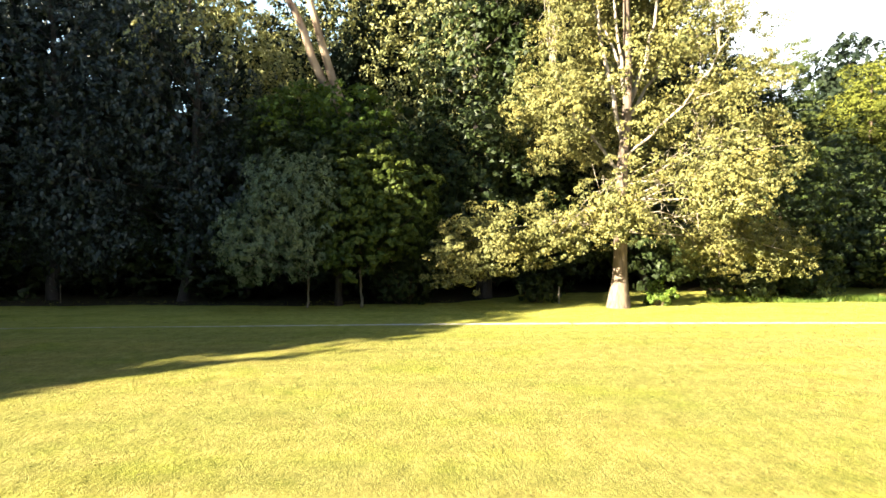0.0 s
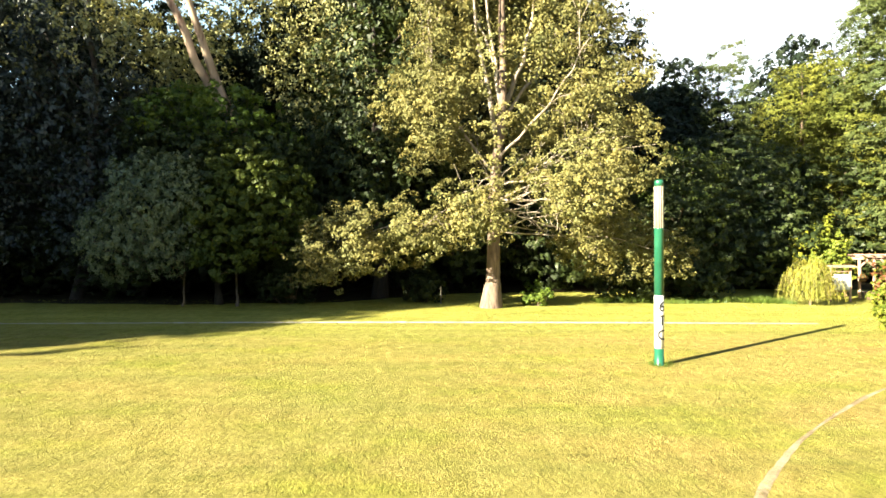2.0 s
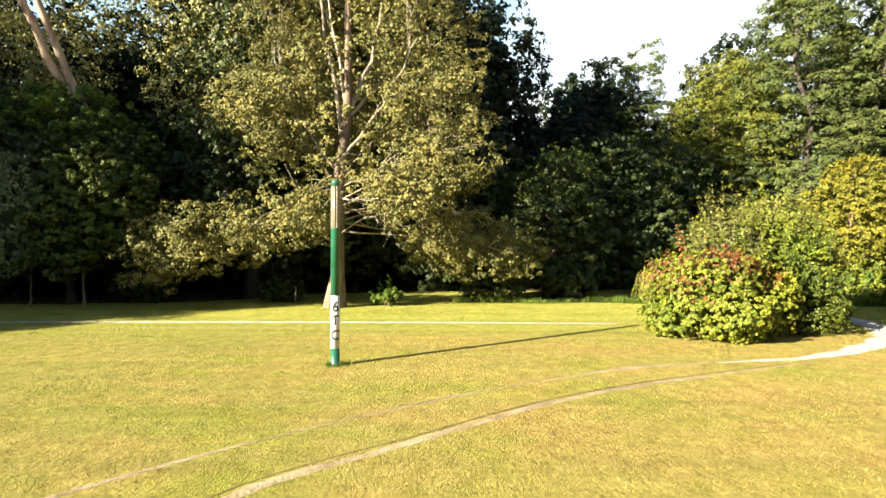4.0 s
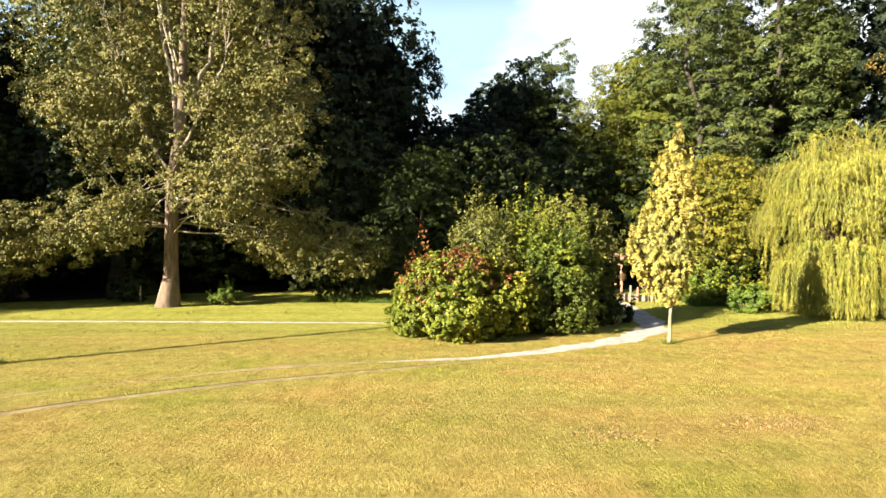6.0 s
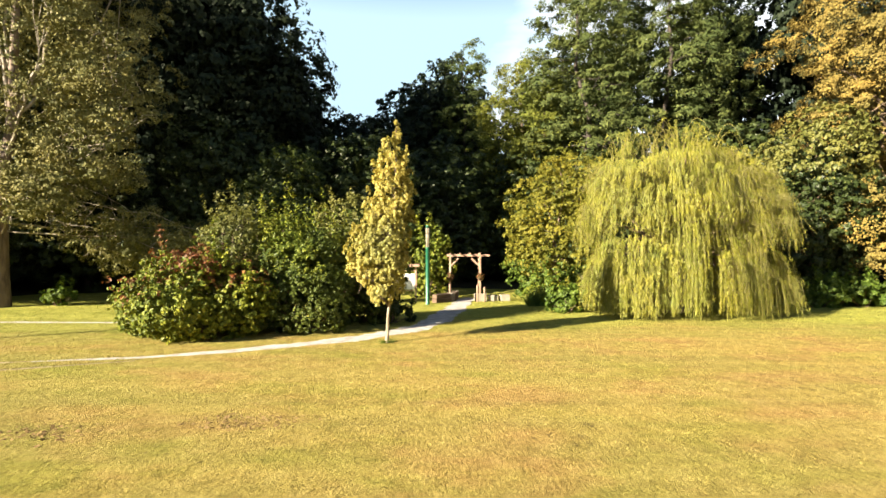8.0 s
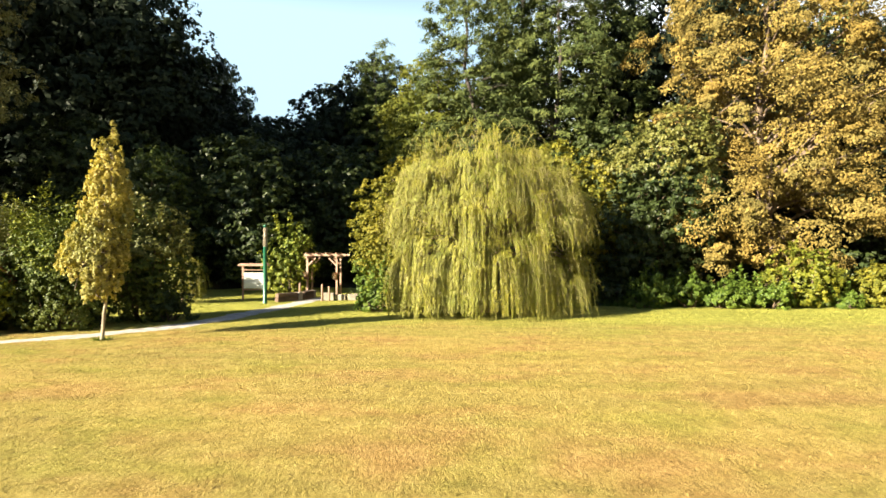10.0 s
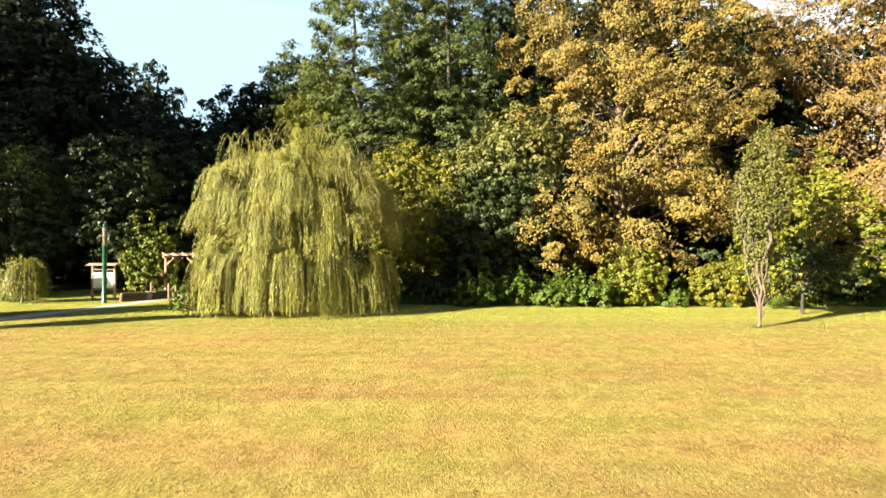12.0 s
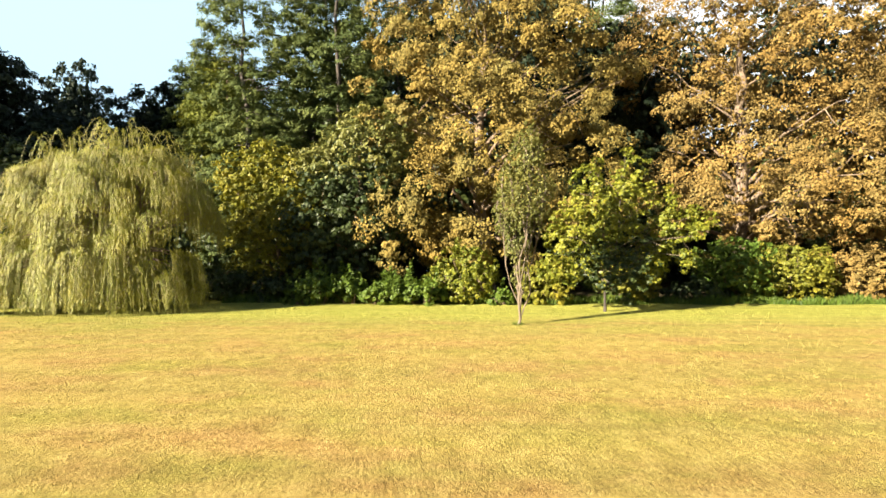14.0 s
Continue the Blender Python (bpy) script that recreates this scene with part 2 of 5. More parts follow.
DEEPGREEN = leafy("shaded_blue_green_leaves", [(0.010, 0.017, 0.010), (0.016, 0.024, 0.014), (0.026, 0.036, 0.019)], 0.02, 0.6, gloss=0.08)
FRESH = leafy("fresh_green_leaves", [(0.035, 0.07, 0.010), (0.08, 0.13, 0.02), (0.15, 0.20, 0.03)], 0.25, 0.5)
GOLDGREEN = leafy("golden_green_leaves", [(0.07, 0.085, 0.014), (0.15, 0.15, 0.022), (0.27, 0.235, 0.036)], 0.25, 0.5, gloss=0.15)
CYPRESS = leafy("soft_conifer_needles", [(0.034, 0.050, 0.021), (0.072, 0.096, 0.032), (0.132, 0.152, 0.050)], 0.12, 0.65, 0.35, gloss=0.06)
CYPRESS_GOLD = leafy("yellow_green_needles", [(0.05, 0.065, 0.014), (0.11, 0.125, 0.024), (0.19, 0.195, 0.04)], 0.15, 0.6, 0.35, gloss=0.06)
CHESTNUT = leafy("withered_golden_leaves", [(0.070, 0.052, 0.015), (0.142, 0.104, 0.030), (0.21, 0.155, 0.045), (0.285, 0.22, 0.075)], 0.06, 0.6, gloss=0.05)
RUST = leafy("rusty_orange_leaves", [(0.074, 0.047, 0.015), (0.145, 0.094, 0.030), (0.212, 0.139, 0.047), (0.278, 0.194, 0.074)], 0.06, 0.6, gloss=0.05)
YELLOWTREE = leafy("yellow_autumn_leaves", [(0.17, 0.155, 0.032), (0.33, 0.285, 0.066), (0.47, 0.41, 0.12), (0.60, 0.53, 0.22)], 0.3, 0.5)
AMBERGREEN = leafy("amber_green_leaves", [(0.075, 0.085, 0.014), (0.16, 0.155, 0.023), (0.28, 0.245, 0.04)], 0.28, 0.5, gloss=0.15)
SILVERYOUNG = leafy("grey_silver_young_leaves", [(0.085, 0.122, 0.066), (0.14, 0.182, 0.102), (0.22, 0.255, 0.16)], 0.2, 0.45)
WILLOW = leafy("willow_leaves", [(0.066, 0.083, 0.010), (0.134, 0.146, 0.016), (0.225, 0.220, 0.027), (0.38, 0.352, 0.068)], 0.18, 0.5, 1.0)
SHRUB = leafy("green_shrub_leaves", [(0.03, 0.056, 0.008), (0.078, 0.118, 0.015), (0.18, 0.205, 0.024), (0.33, 0.32, 0.044)], 0.14, 0.5, gloss=0.2)
REDSHRUB = leafy("reddened_shrub_leaves", [(0.13, 0.085, 0.022), (0.17, 0.05, 0.026), (0.24, 0.075, 0.03)], 0.15, 0.5)
MIDGREEN = leafy("mid_green_shrub_leaves", [(0.028, 0.046, 0.009), (0.058, 0.084, 0.015), (0.115, 0.138, 0.026)], 0.12, 0.5, gloss=0.2)
MAPLE = leafy("yellow_green_maple_leaves", [(0.06, 0.082, 0.011), (0.132, 0.15, 0.018), (0.25, 0.23, 0.025)], 0.2, 0.5)


# ---- building helpers ----
def part(name, me, material, parent, label=""):
    """Links a bmesh or a mesh as one mesh object under a thing or a part."""
    if isinstance(me, bmesh.types.BMesh):
        bm, me = me, bpy.data.meshes.new(name)
        bm.to_mesh(me)
        bm.free()
    if material and not me.materials:
        me.materials.append(material)
    ob = new(name, me)
    ob.parent = parent
    if label:
        ob["label"] = label
    return ob


def thing(name, at, label, category, group="", kind=""):
    ob = new(name)
    ob.location = at
    ob.empty_display_size = 0.2
    return tagged(ob, label, category, group, kind)


def quick_mesh(name, co, faces, material, smooth=False):
    """A mesh from arrays: co (n, 3) and faces (m, 3 or 4)."""
    me = bpy.data.meshes.new(name)
    co, faces = np.asarray(co, dtype=np.float32), np.asarray(faces, dtype=np.int32)
    k = faces.shape[1]
    me.vertices.add(len(co))
    me.vertices.foreach_set("co", co.ravel())
    me.loops.add(faces.size)
    me.loops.foreach_set("vertex_index", faces.ravel())
    me.polygons.add(len(faces))
    me.polygons.foreach_set("loop_start", np.arange(0, faces.size, k, dtype=np.int32))
    me.update(calc_edges=True)
    me.validate()
    me.polygons.foreach_set("use_smooth", np.full(len(faces), smooth))
    me.materials.append(material)
    return me


def unit(v):
    return v / np.maximum(np.linalg.norm(v, axis=-1, keepdims=True), 1e-9)


def leaf_mesh(name, rng, c, nrm, length, width, material, droop=0.3, fold=0.12):
    """Many single leaves at c, facing nrm, hanging by droop: folded rhombs, or plain pointed blades where they are far off or narrow."""
    n = len(c)
    t = rng.normal(size=(n, 3))
    t[:, 2] -= droop * 2.5
    t -= nrm * np.sum(t * nrm, axis=1, keepdims=True)
    t = unit(t)
    b = np.cross(nrm, t)
    s = rng.uniform(0.65, 1.3, (n, 1))
    ln, w = length * s, width * s
    up = nrm * w * fold
    if material in (DEEPGREEN, WOODGREEN, CYPRESS, CYPRESS_GOLD, WILLOW, POPLAR_SHADE):
        co = np.stack([c - t * ln * 0.5 - b * w * 0.5, c - t * ln * 0.5 + b * w * 0.5, c + t * ln * 0.5], axis=1).reshape(-1, 3)
        return quick_mesh(name, co, np.arange(3 * n).reshape(n, 3), material)
    co = np.stack([c - t * ln * 0.5, c + b * w * 0.5 + up - t * ln * 0.08, c + t * ln * 0.5, c - b * w * 0.5 + up - t * ln * 0.08], axis=1).reshape(-1, 3)
    return quick_mesh(name, co, np.arange(4 * n).reshape(n, 4), material)


def wobble(p, scale, seed):
    """A cheap smooth noise in -1..1 at points p."""
    r = np.random.default_rng(seed)
    out = np.zeros(len(p))
    for i in range(5):
        d = r.normal(size=3) * scale * (1 + 0.6 * i)
        out += np.sin(p @ d + r.uniform(0, 6.28)) / (1 + 0.5 * i)
    return out / 2.4


def spread_out(rng, q, gap):
    """Which of the points q to keep, so that no two lie nearer than gap."""
    cells, kept = {}, []
    keys = np.floor(q / gap).astype(int)
    near = [(a, b, c) for a in (-1, 0, 1) for b in (-1, 0, 1) for c in (-1, 0, 1)]
    for i in rng.permutation(len(q)):
        k = tuple(keys[i])
        p = q[i]
        if all((p[0] - o[0]) ** 2 + (p[1] - o[1]) ** 2 + (p[2] - o[2]) ** 2 > gap * gap for d in near for o in cells.get((k[0] + d[0], k[1] + d[1], k[2] + d[2]), ())):
            cells.setdefault(k, []).append(p)
            kept.append(i)
    return np.array(kept)


def sprays(rng, blobs, r, gap=1.4, inner=0.62, uneven=0.16, seed=1, flat=0.7):
    """Places of leaf clumps of radius r near the surface of a crown made of blobs (x, y, z, rx, ry, rz), and their outward ways."""
    bl = np.array(blobs, dtype=float)
    area = (bl[:, 3] * bl[:, 4] + bl[:, 3] * bl[:, 5] + bl[:, 4] * bl[:, 5])
    n = int(min(14000, 60 + 18 * area.sum() / (gap * r) ** 2))
    pick = rng.choice(len(bl), size=n, p=area / area.sum())
    v = unit(rng.normal(size=(n, 3)))
    f = inner + (1 - inner) * rng.uniform(0, 1, (n, 1)) ** 0.3
    q = bl[pick, :3] + v * bl[pick, 3:] * f
    q = q + v * bl[pick, 3:] * (uneven * wobble(q, 0.9, seed))[:, None]
    keep = np.ones(n, bool)
    for i, b in enumerate(bl):
        deep = np.linalg.norm((q - b[:3]) / b[3:], axis=1) < inner * 0.9
        keep &= ~(deep & (pick != i))
    q, v, pick = q[keep], v[keep], pick[keep]
    kept = spread_out(rng, q * np.array([1, 1, 1 / min(max(flat, 0.5), 2.0)]), gap * r)
    return q[kept], unit(v[kept] / bl[pick[kept], 3:])


def spray_leaves(rng, q, v, count, r, flat=0.7, lift=0.6, jitter=0.4, lobes=8):
    """Leaves in all about count, over the outer and upper side of the lobes that make up each clump; leaves of one lobe face alike."""
    n = len(q)
    per = max(3, count // (n * lobes))
    bias = unit(v * 0.8 + np.array([0, 0, lift]))
    rr = r * rng.uniform(0.65, 1.3, (n, 1, 1))
    off = unit(rng.normal(size=(n, lobes, 3)) + bias[:, None] * 0.5) * rng.uniform(0.25, 1, (n, lobes, 1)) ** 0.5
    mid = (q[:, None] + off * rr * np.array([1, 1, flat]) * 0.85).reshape(-1, 3)
    face = unit(np.repeat(bias, lobes, axis=0) + off.reshape(-1, 3) * 0.6)
    rl = np.repeat(rr.reshape(-1), lobes) * rng.uniform(0.26, 0.46, n * lobes)
    d = unit(rng.normal(size=(n * lobes, per, 3)) + face[:, None] * 0.8)
    c = mid[:, None] + d * rng.uniform(0.5, 1.0, (n * lobes, per, 1)) * rl[:, None, None] * np.array([1, 1, min(max(flat, 0.6), 1.6)])
    nr = unit(d * 0.8 + face[:, None] * 0.7 + rng.normal(size=d.shape) * jitter)
    return c.reshape(-1, 3), nr.reshape(-1, 3)


class Tubes:
    """Collects tapered round tubes into one mesh."""

    def __init__(self):
        self.co, self.fa, self.n = [], [], 0

    def add(self, pts, radii, sides=7):
        pts = np.asarray(pts, float)
        radii = np.asarray(radii, float)
        way = unit(np.gradient(pts, axis=0))
        side = unit(np.cross(way, np.array([0.31, 0.95, 0.05])))
        other = np.cross(way, side)
        a = np.linspace(0, 2 * np.pi, sides, endpoint=False)
        ring = pts[:, None] + radii[:, None, None] * (np.cos(a)[None, :, None] * side[:, None] + np.sin(a)[None, :, None] * other[:, None])
        m = len(pts)
        i, j = np.meshgrid(np.arange(m - 1), np.arange(sides), indexing="ij")
        k = (j + 1) % sides
        f = np.stack([i * sides + j, i * sides + k, (i + 1) * sides + k, (i + 1) * sides + j], -1).reshape(-1, 4) + self.n
        self.co.append(ring.reshape(-1, 3))
        self.fa.append(f)
        self.n += m * sides

    def mesh(self, name, material):
        return quick_mesh(name, np.concatenate(self.co), np.concatenate(self.fa), material, True)


def stem(rng, a, b, bend=0.05, k=9, sag=0.0):
    """A slightly crooked line of points from a to b."""
    a, b = np.asarray(a, float), np.asarray(b, float)
    s = np.linspace(0, 1, k)[:, None]
    p = a + (b - a) * s
    ln = np.linalg.norm(b - a)
    off = np.cumsum(rng.normal(size=(k, 3)), axis=0) * ln * bend / 3
    off -= off[0] + (off[-1] - off[0]) * s
    p = p + off
    p[:, 2] += sag * ln * (4 * s[:, 0] * (1 - s[:, 0]))
    return p


def make_tree(name, at, label, seed, blobs, leaves, material, trunk_r=0.3, top=None, bark_mat=None, lean=(0, 0), leaf=(0.16, 0.11), spray=(0.6, 1.1),
              limbs=24, droop=0.3, flat=0.7, lift=0.6, inner=0.62, uneven=0.16, group="", category="tree", limb_slope=0.7, second=None, flare=1.5, jitter=0.4, forks=(), twin=False, bend=0.035,
              limb_r=0.35, core=0, limb_mat=None, lobes=8, opening=None, twig=1.0):
    """A tree at a place: tapered trunk, limbs to the clumps, crown of single leaves. Blobs are given from the tree's foot; spray is the clumps' radius and spacing.
    forks: stems that part from the trunk, as (height, way in degrees, reach out, reach up, thickness)."""
    rng = np.random.default_rng(seed)
    t = thing(name, (at[0], at[1], float(rise(at[0], at[1]))), label, category, group)
    bl = np.array(blobs, float)
    if top is None:
        top = (bl[:, 2] + bl[:, 5]).max() * 0.9
    q, v = sprays(rng, blobs, spray[0], spray[1], inner, uneven, seed, flat)
    if opening is not None:
        free = ~opening(q)
        q, v = q[free], v[free]
    line = stem(rng, (0, 0, -0.15), (lean[0], lean[1], top), bend, 14)
    hh = np.linspace(0, 1, 14)
    rad = trunk_r * (1 - 0.88 * hh) * (1 + (flare - 1) * np.exp(-hh * top / 0.5))
    tb = Tubes()
    tb.add(line, rad, 12)
    stems = [(line, rad)]
    for z0, way, out, up, thick in forks:
        foot = np.array([np.interp(z0 / top, hh, line[:, k]) for k in range(3)])
        a = radians(way)
        p = stem(rng, foot, foot + np.array([math.cos(a) * out, math.sin(a) * out, up]), 0.04, 12)
        bow = np.sin(np.linspace(0, np.pi, 12)) * 0.12 * out
        p[:, 0] += math.cos(a) * bow
        p[:, 1] += math.sin(a) * bow
        fr = np.linspace(thick, 0.02, 12)
        fk = Tubes()
        fk.add(p, fr, 9)
        part("limb", fk.mesh("limb", limb_mat or bark_mat or BARK_BROWN), None, t, "pale upright stem" if limb_mat else "")
        stems.append((p, fr))
    if twin:
        foot = np.array([np.interp(0.36, hh, line[:, k]) for k in range(3)])
        fk = Tubes()
        fk.add(stem(rng, foot, foot + np.array([-5.0, -1.6, top * 0.5]), 0.03, 12), np.linspace(trunk_r * 0.7, 0.08, 12), 10)
        part("limb", fk.mesh("limb", bark_mat), None, t, "second pale stem")
    high = np.flatnonzero(q[:, 2] > 0.11 * top)
    for i in rng.choice(high, size=min(limbs, len(high)), replace=False):
        e = q[i]
        p0, r0s = stems[int(np.argmin([np.hypot(e[0] - np.interp(e[2] * 0.8, s[:, 2], s[:, 0]), e[1] - np.interp(e[2] * 0.8, s[:, 2], s[:, 1])) + (0 if s[0, 2] < e[2] * 0.8 else 9) for s, _ in stems]))]
        flat_d = math.hypot(e[0] - np.interp(e[2], p0[:, 2], p0[:, 0]), e[1] - np.interp(e[2], p0[:, 2], p0[:, 1]))
        h = min(max(e[2] - flat_d * limb_slope + rng.normal() * 0.4, p0[0, 2], top * rng.uniform(0.15, 0.30)), p0[-1, 2] * 0.95)
        foot = np.array([np.interp(h, p0[:, 2], p0[:, k]) for k in range(3)])
        p = stem(rng, foot, e, 0.06, 9, 0.06)
        r0 = max(limb_r * np.interp(h, p0[:, 2], r0s), 0.015)
        to = Tubes() if limb_mat else tb
        to.add(p, np.linspace(r0, 0.012, 9), 6)
        for k in (3, 4, 5, 6, 7) if limb_mat else (4, 6):
            e2 = p[k] + rng.normal(size=3) * 0.14 * twig * np.linalg.norm(e - foot)
            to.add(stem(rng, p[k], e2, 0.08, 5), np.linspace(r0 * 0.4, 0.008, 5), 5)
        if limb_mat:
            part("limb", to.mesh("limb", limb_mat), None, t)
    part("trunk", tb.mesh("trunk", bark_mat or BARK_BROWN), None, t)
    c, nr = spray_leaves(rng, q, v, leaves, spray[0], flat, lift, jitter, lobes)
    if core:
        pick = bl[rng.choice(len(bl), core, p=np.prod(bl[:, 3:], axis=1) ** 0.75 / (np.prod(bl[:, 3:], axis=1) ** 0.75).sum())]
        cc = pick[:, :3] + unit(rng.normal(size=(core, 3))) * pick[:, 3:] * 0.70 * rng.uniform(0, 1, (core, 1)) ** 0.34
        if opening is not None:
            cc = cc[~opening(cc)]
        part("inner_foliage", leaf_mesh("inner_foliage", rng, cc, unit(rng.normal(size=(len(cc), 3))), leaf[0] * 1.7, leaf[1] * 1.7, material, droop), None, t)
    if second is None:
        part("crown", leaf_mesh("crown", rng, c, nr, leaf[0], leaf[1], material, droop), None, t)
    else:
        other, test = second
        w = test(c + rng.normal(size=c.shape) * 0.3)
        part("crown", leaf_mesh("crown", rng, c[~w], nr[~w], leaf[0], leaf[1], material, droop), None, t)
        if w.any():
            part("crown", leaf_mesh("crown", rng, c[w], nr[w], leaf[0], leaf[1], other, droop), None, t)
    return t


def make_shrub(name, at, label, seed, blobs, leaves, material, leaf=(0.11, 0.07), spray=(0.35, 1.0), stems=14, group="", category="shrub", **kw):
    """A many-stemmed shrub at a place: stems from the foot, leaves in clumps down to the ground, longer shoots above."""
    rng = np.random.default_rng(seed)
    t = thing(name, at, label, category, group)
    q, v = sprays(rng, blobs, spray[0], spray[1], kw.get("inner", 0.6), kw.get("uneven", 0.34), seed, kw.get("flat", 0.8))
    ok = q[:, 2] > 0.03
    q, v = q[ok], v[ok]
    tb = Tubes()
    for i in rng.choice(len(q), size=min(stems, len(q)), replace=False):
        e = q[i]
        foot = np.array([e[0] * 0.25, e[1] * 0.25, -0.05])
        tb.add(stem(rng, foot, e, 0.08, 8, 0.05), np.linspace(0.03, 0.006, 8), 5)
    c, nr = spray_leaves(rng, q, v, leaves, spray[0], kw.get("flat", 0.8), kw.get("lift", 0.25), kw.get("jitter", 0.4), 6)
    c[:, 2] = np.abs(c[:, 2]) + 0.02
    shoots = kw.get("shoots", 0)
    if shoots:
        sc, sn = [c], [nr]
        high = kw.get("shoot_length", (0.3, 0.8))
        for i in rng.choice(len(q), size=min(shoots, len(q)), replace=False):
            if q[i, 2] < 0.35 * q[:, 2].max():
                continue
            tip = q[i] + (v[i] * 0.45 + np.array([0, 0, 0.9])) * rng.uniform(*high)
            m = int(24 + 30 * np.linalg.norm(tip - q[i]))
            u = rng.uniform(0.05, 1, (m, 1))
            sc.append(q[i] + (tip - q[i]) * u + rng.normal(size=(m, 3)) * (0.11 - 0.07 * u))
            sn.append(unit(rng.normal(size=(m, 3)) * 0.6 + v[i] * 0.4 + np.array([0, 0, 0.6])))
        c, nr = np.concatenate(sc), np.concatenate(sn)
    part("woody_base", tb.mesh("woody_base", kw.get("bark_mat", BARK_BROWN)), None, t)
    core = kw.get("core", 0)
    if core:
        bl = np.array(blobs, float)
        pick = bl[rng.choice(len(bl), core)]
        cc = pick[:, :3] + unit(rng.normal(size=(core, 3))) * pick[:, 3:] * 0.62 * rng.uniform(0, 1, (core, 1)) ** 0.34
        cc[:, 2] = np.abs(cc[:, 2]) + 0.1
        part("inner_foliage", leaf_mesh("inner_foliage", rng, cc, unit(rng.normal(size=(core, 3))), leaf[0] * 1.8, leaf[1] * 1.8, material, 0.3), None, t)
    second = kw.get("second")
    w = second[1](c + rng.normal(size=c.shape) * 0.12) if second else np.zeros(len(c), bool)
    part("foliage", leaf_mesh("foliage", rng, c[~w], nr[~w], leaf[0], leaf[1], material, kw.get("droop", 0.25)), None, t)
    if w.any():
        part("foliage", leaf_mesh("foliage", rng, c[w], nr[w], leaf[0], leaf[1], second[0], 0.25), None, t, kw.get("second_label", ""))
    return t


# ---- ground ----
def rise(x, y):
    """The ground's height: flat meadow, rising a little into the wood."""
    k = np.clip((y - 27.0) / 6.0, 0, 1)
    return 0.35 * k * k * (3 - 2 * k)


def make_ground():
    xs = np.concatenate([[-2500, -900, -300, -120], np.arange(-60, 101, 1.0), [160, 350, 900, 2500]])
    ys = np.concatenate([[-2500, -900, -300, -100, -40], np.arange(-20, 61, 1.0), [90, 180, 400, 1000, 2500]])
    gx, gy = np.meshgrid(xs, ys)
    gz = rise(gx, gy)
    co = np.stack([gx, gy, gz], -1).reshape(-1, 3)
    w = len(xs)
    i, j = np.meshgrid(np.arange(len(ys) - 1), np.arange(w - 1), indexing="ij")
    f = np.stack([i * w + j, i * w + j + 1, (i + 1) * w + j + 1, (i + 1) * w + j], -1).reshape(-1, 4)
    return tagged(new("ground", quick_mesh("ground", co, f, MEADOW, True)), "mown meadow grass, yellow-green and partly dry", "ground", kind="structure")


make_ground()


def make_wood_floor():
    """Leaf litter under the wood, its colour darkened for the shade there, its edge uneven."""
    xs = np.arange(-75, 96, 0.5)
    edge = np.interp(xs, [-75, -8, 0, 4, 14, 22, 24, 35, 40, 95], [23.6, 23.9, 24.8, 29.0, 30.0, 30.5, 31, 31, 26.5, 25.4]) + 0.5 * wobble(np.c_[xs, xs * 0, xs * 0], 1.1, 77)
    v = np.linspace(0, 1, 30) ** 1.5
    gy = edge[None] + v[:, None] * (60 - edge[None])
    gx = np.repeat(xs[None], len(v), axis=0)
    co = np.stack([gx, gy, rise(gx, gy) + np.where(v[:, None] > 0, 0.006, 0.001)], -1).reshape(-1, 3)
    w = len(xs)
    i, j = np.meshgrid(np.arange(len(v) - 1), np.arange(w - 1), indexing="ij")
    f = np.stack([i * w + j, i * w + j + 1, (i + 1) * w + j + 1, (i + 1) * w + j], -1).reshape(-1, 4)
    return tagged(new("wood_floor", quick_mesh("wood_floor", co, f, LITTER, True)), "leaf litter on the floor of the wood, darkened for the shade there", "ground", kind="structure")


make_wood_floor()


def smooth_line(pts, step=0.25):
    """A smooth line through a few points of the plan."""
    p = np.array(pts, float)
    k = len(p)
    pad = np.vstack([2 * p[0] - p[1], p, 2 * p[-1] - p[-2]])
    out = []
    for i in range(k - 1):
        a, b, c, d = pad[i:i + 4]
        m = max(2, int(np.linalg.norm(c - b) / step))
        for s in np.linspace(0, 1, m, endpoint=False):
            out.append(0.5 * (2 * b + (c - a) * s + (2 * a - 5 * b + 4 * c - d) * s * s + (3 * b - a - 3 * c + d) * s ** 3))
    out.append(p[-1])
    return np.array(out)


PATHS = []


def make_path(name, pts, widths, material, label, seed, raise_by=0.008):
    """A worn strip over the ground with ragged edges."""
    rng = np.random.default_rng(seed)
    ln = smooth_line(pts, 0.12)
    s = np.linspace(0, 1, len(ln))
    w = np.interp(s, np.linspace(0, 1, len(widths)), widths)
    PATHS.append((ln, w))
    way = unit(np.gradient(ln, axis=0))
    side = np.stack([-way[:, 1], way[:, 0]], -1)
    rows = []
    for e in (-1, -0.5, 0, 0.5, 1):
        rag = 1 + (0.30 * wobble(np.c_[ln * 2.5, ln[:, :1]], 1.0, seed + int(e * 2)) + rng.normal(size=len(ln)) * 0.07 if abs(e) == 1 else 0)
        xy = ln + side * (w * 0.5 * e * rag)[:, None]
        z = rise(xy[:, 0], xy[:, 1]) + (raise_by if abs(e) < 1 else 0.002)
        rows.append(np.c_[xy, z])
    co = np.stack(rows, 1).reshape(-1, 3)
    m = len(ln)
    i, j = np.meshgrid(np.arange(m - 1), np.arange(4), indexing="ij")
    f = np.stack([i * 5 + j + 1, i * 5 + j, (i + 1) * 5 + j, (i + 1) * 5 + j + 1], -1).reshape(-1, 4)
    return tagged(new(name, quick_mesh(name, co, f, material, True)), label, "path", kind="structure")


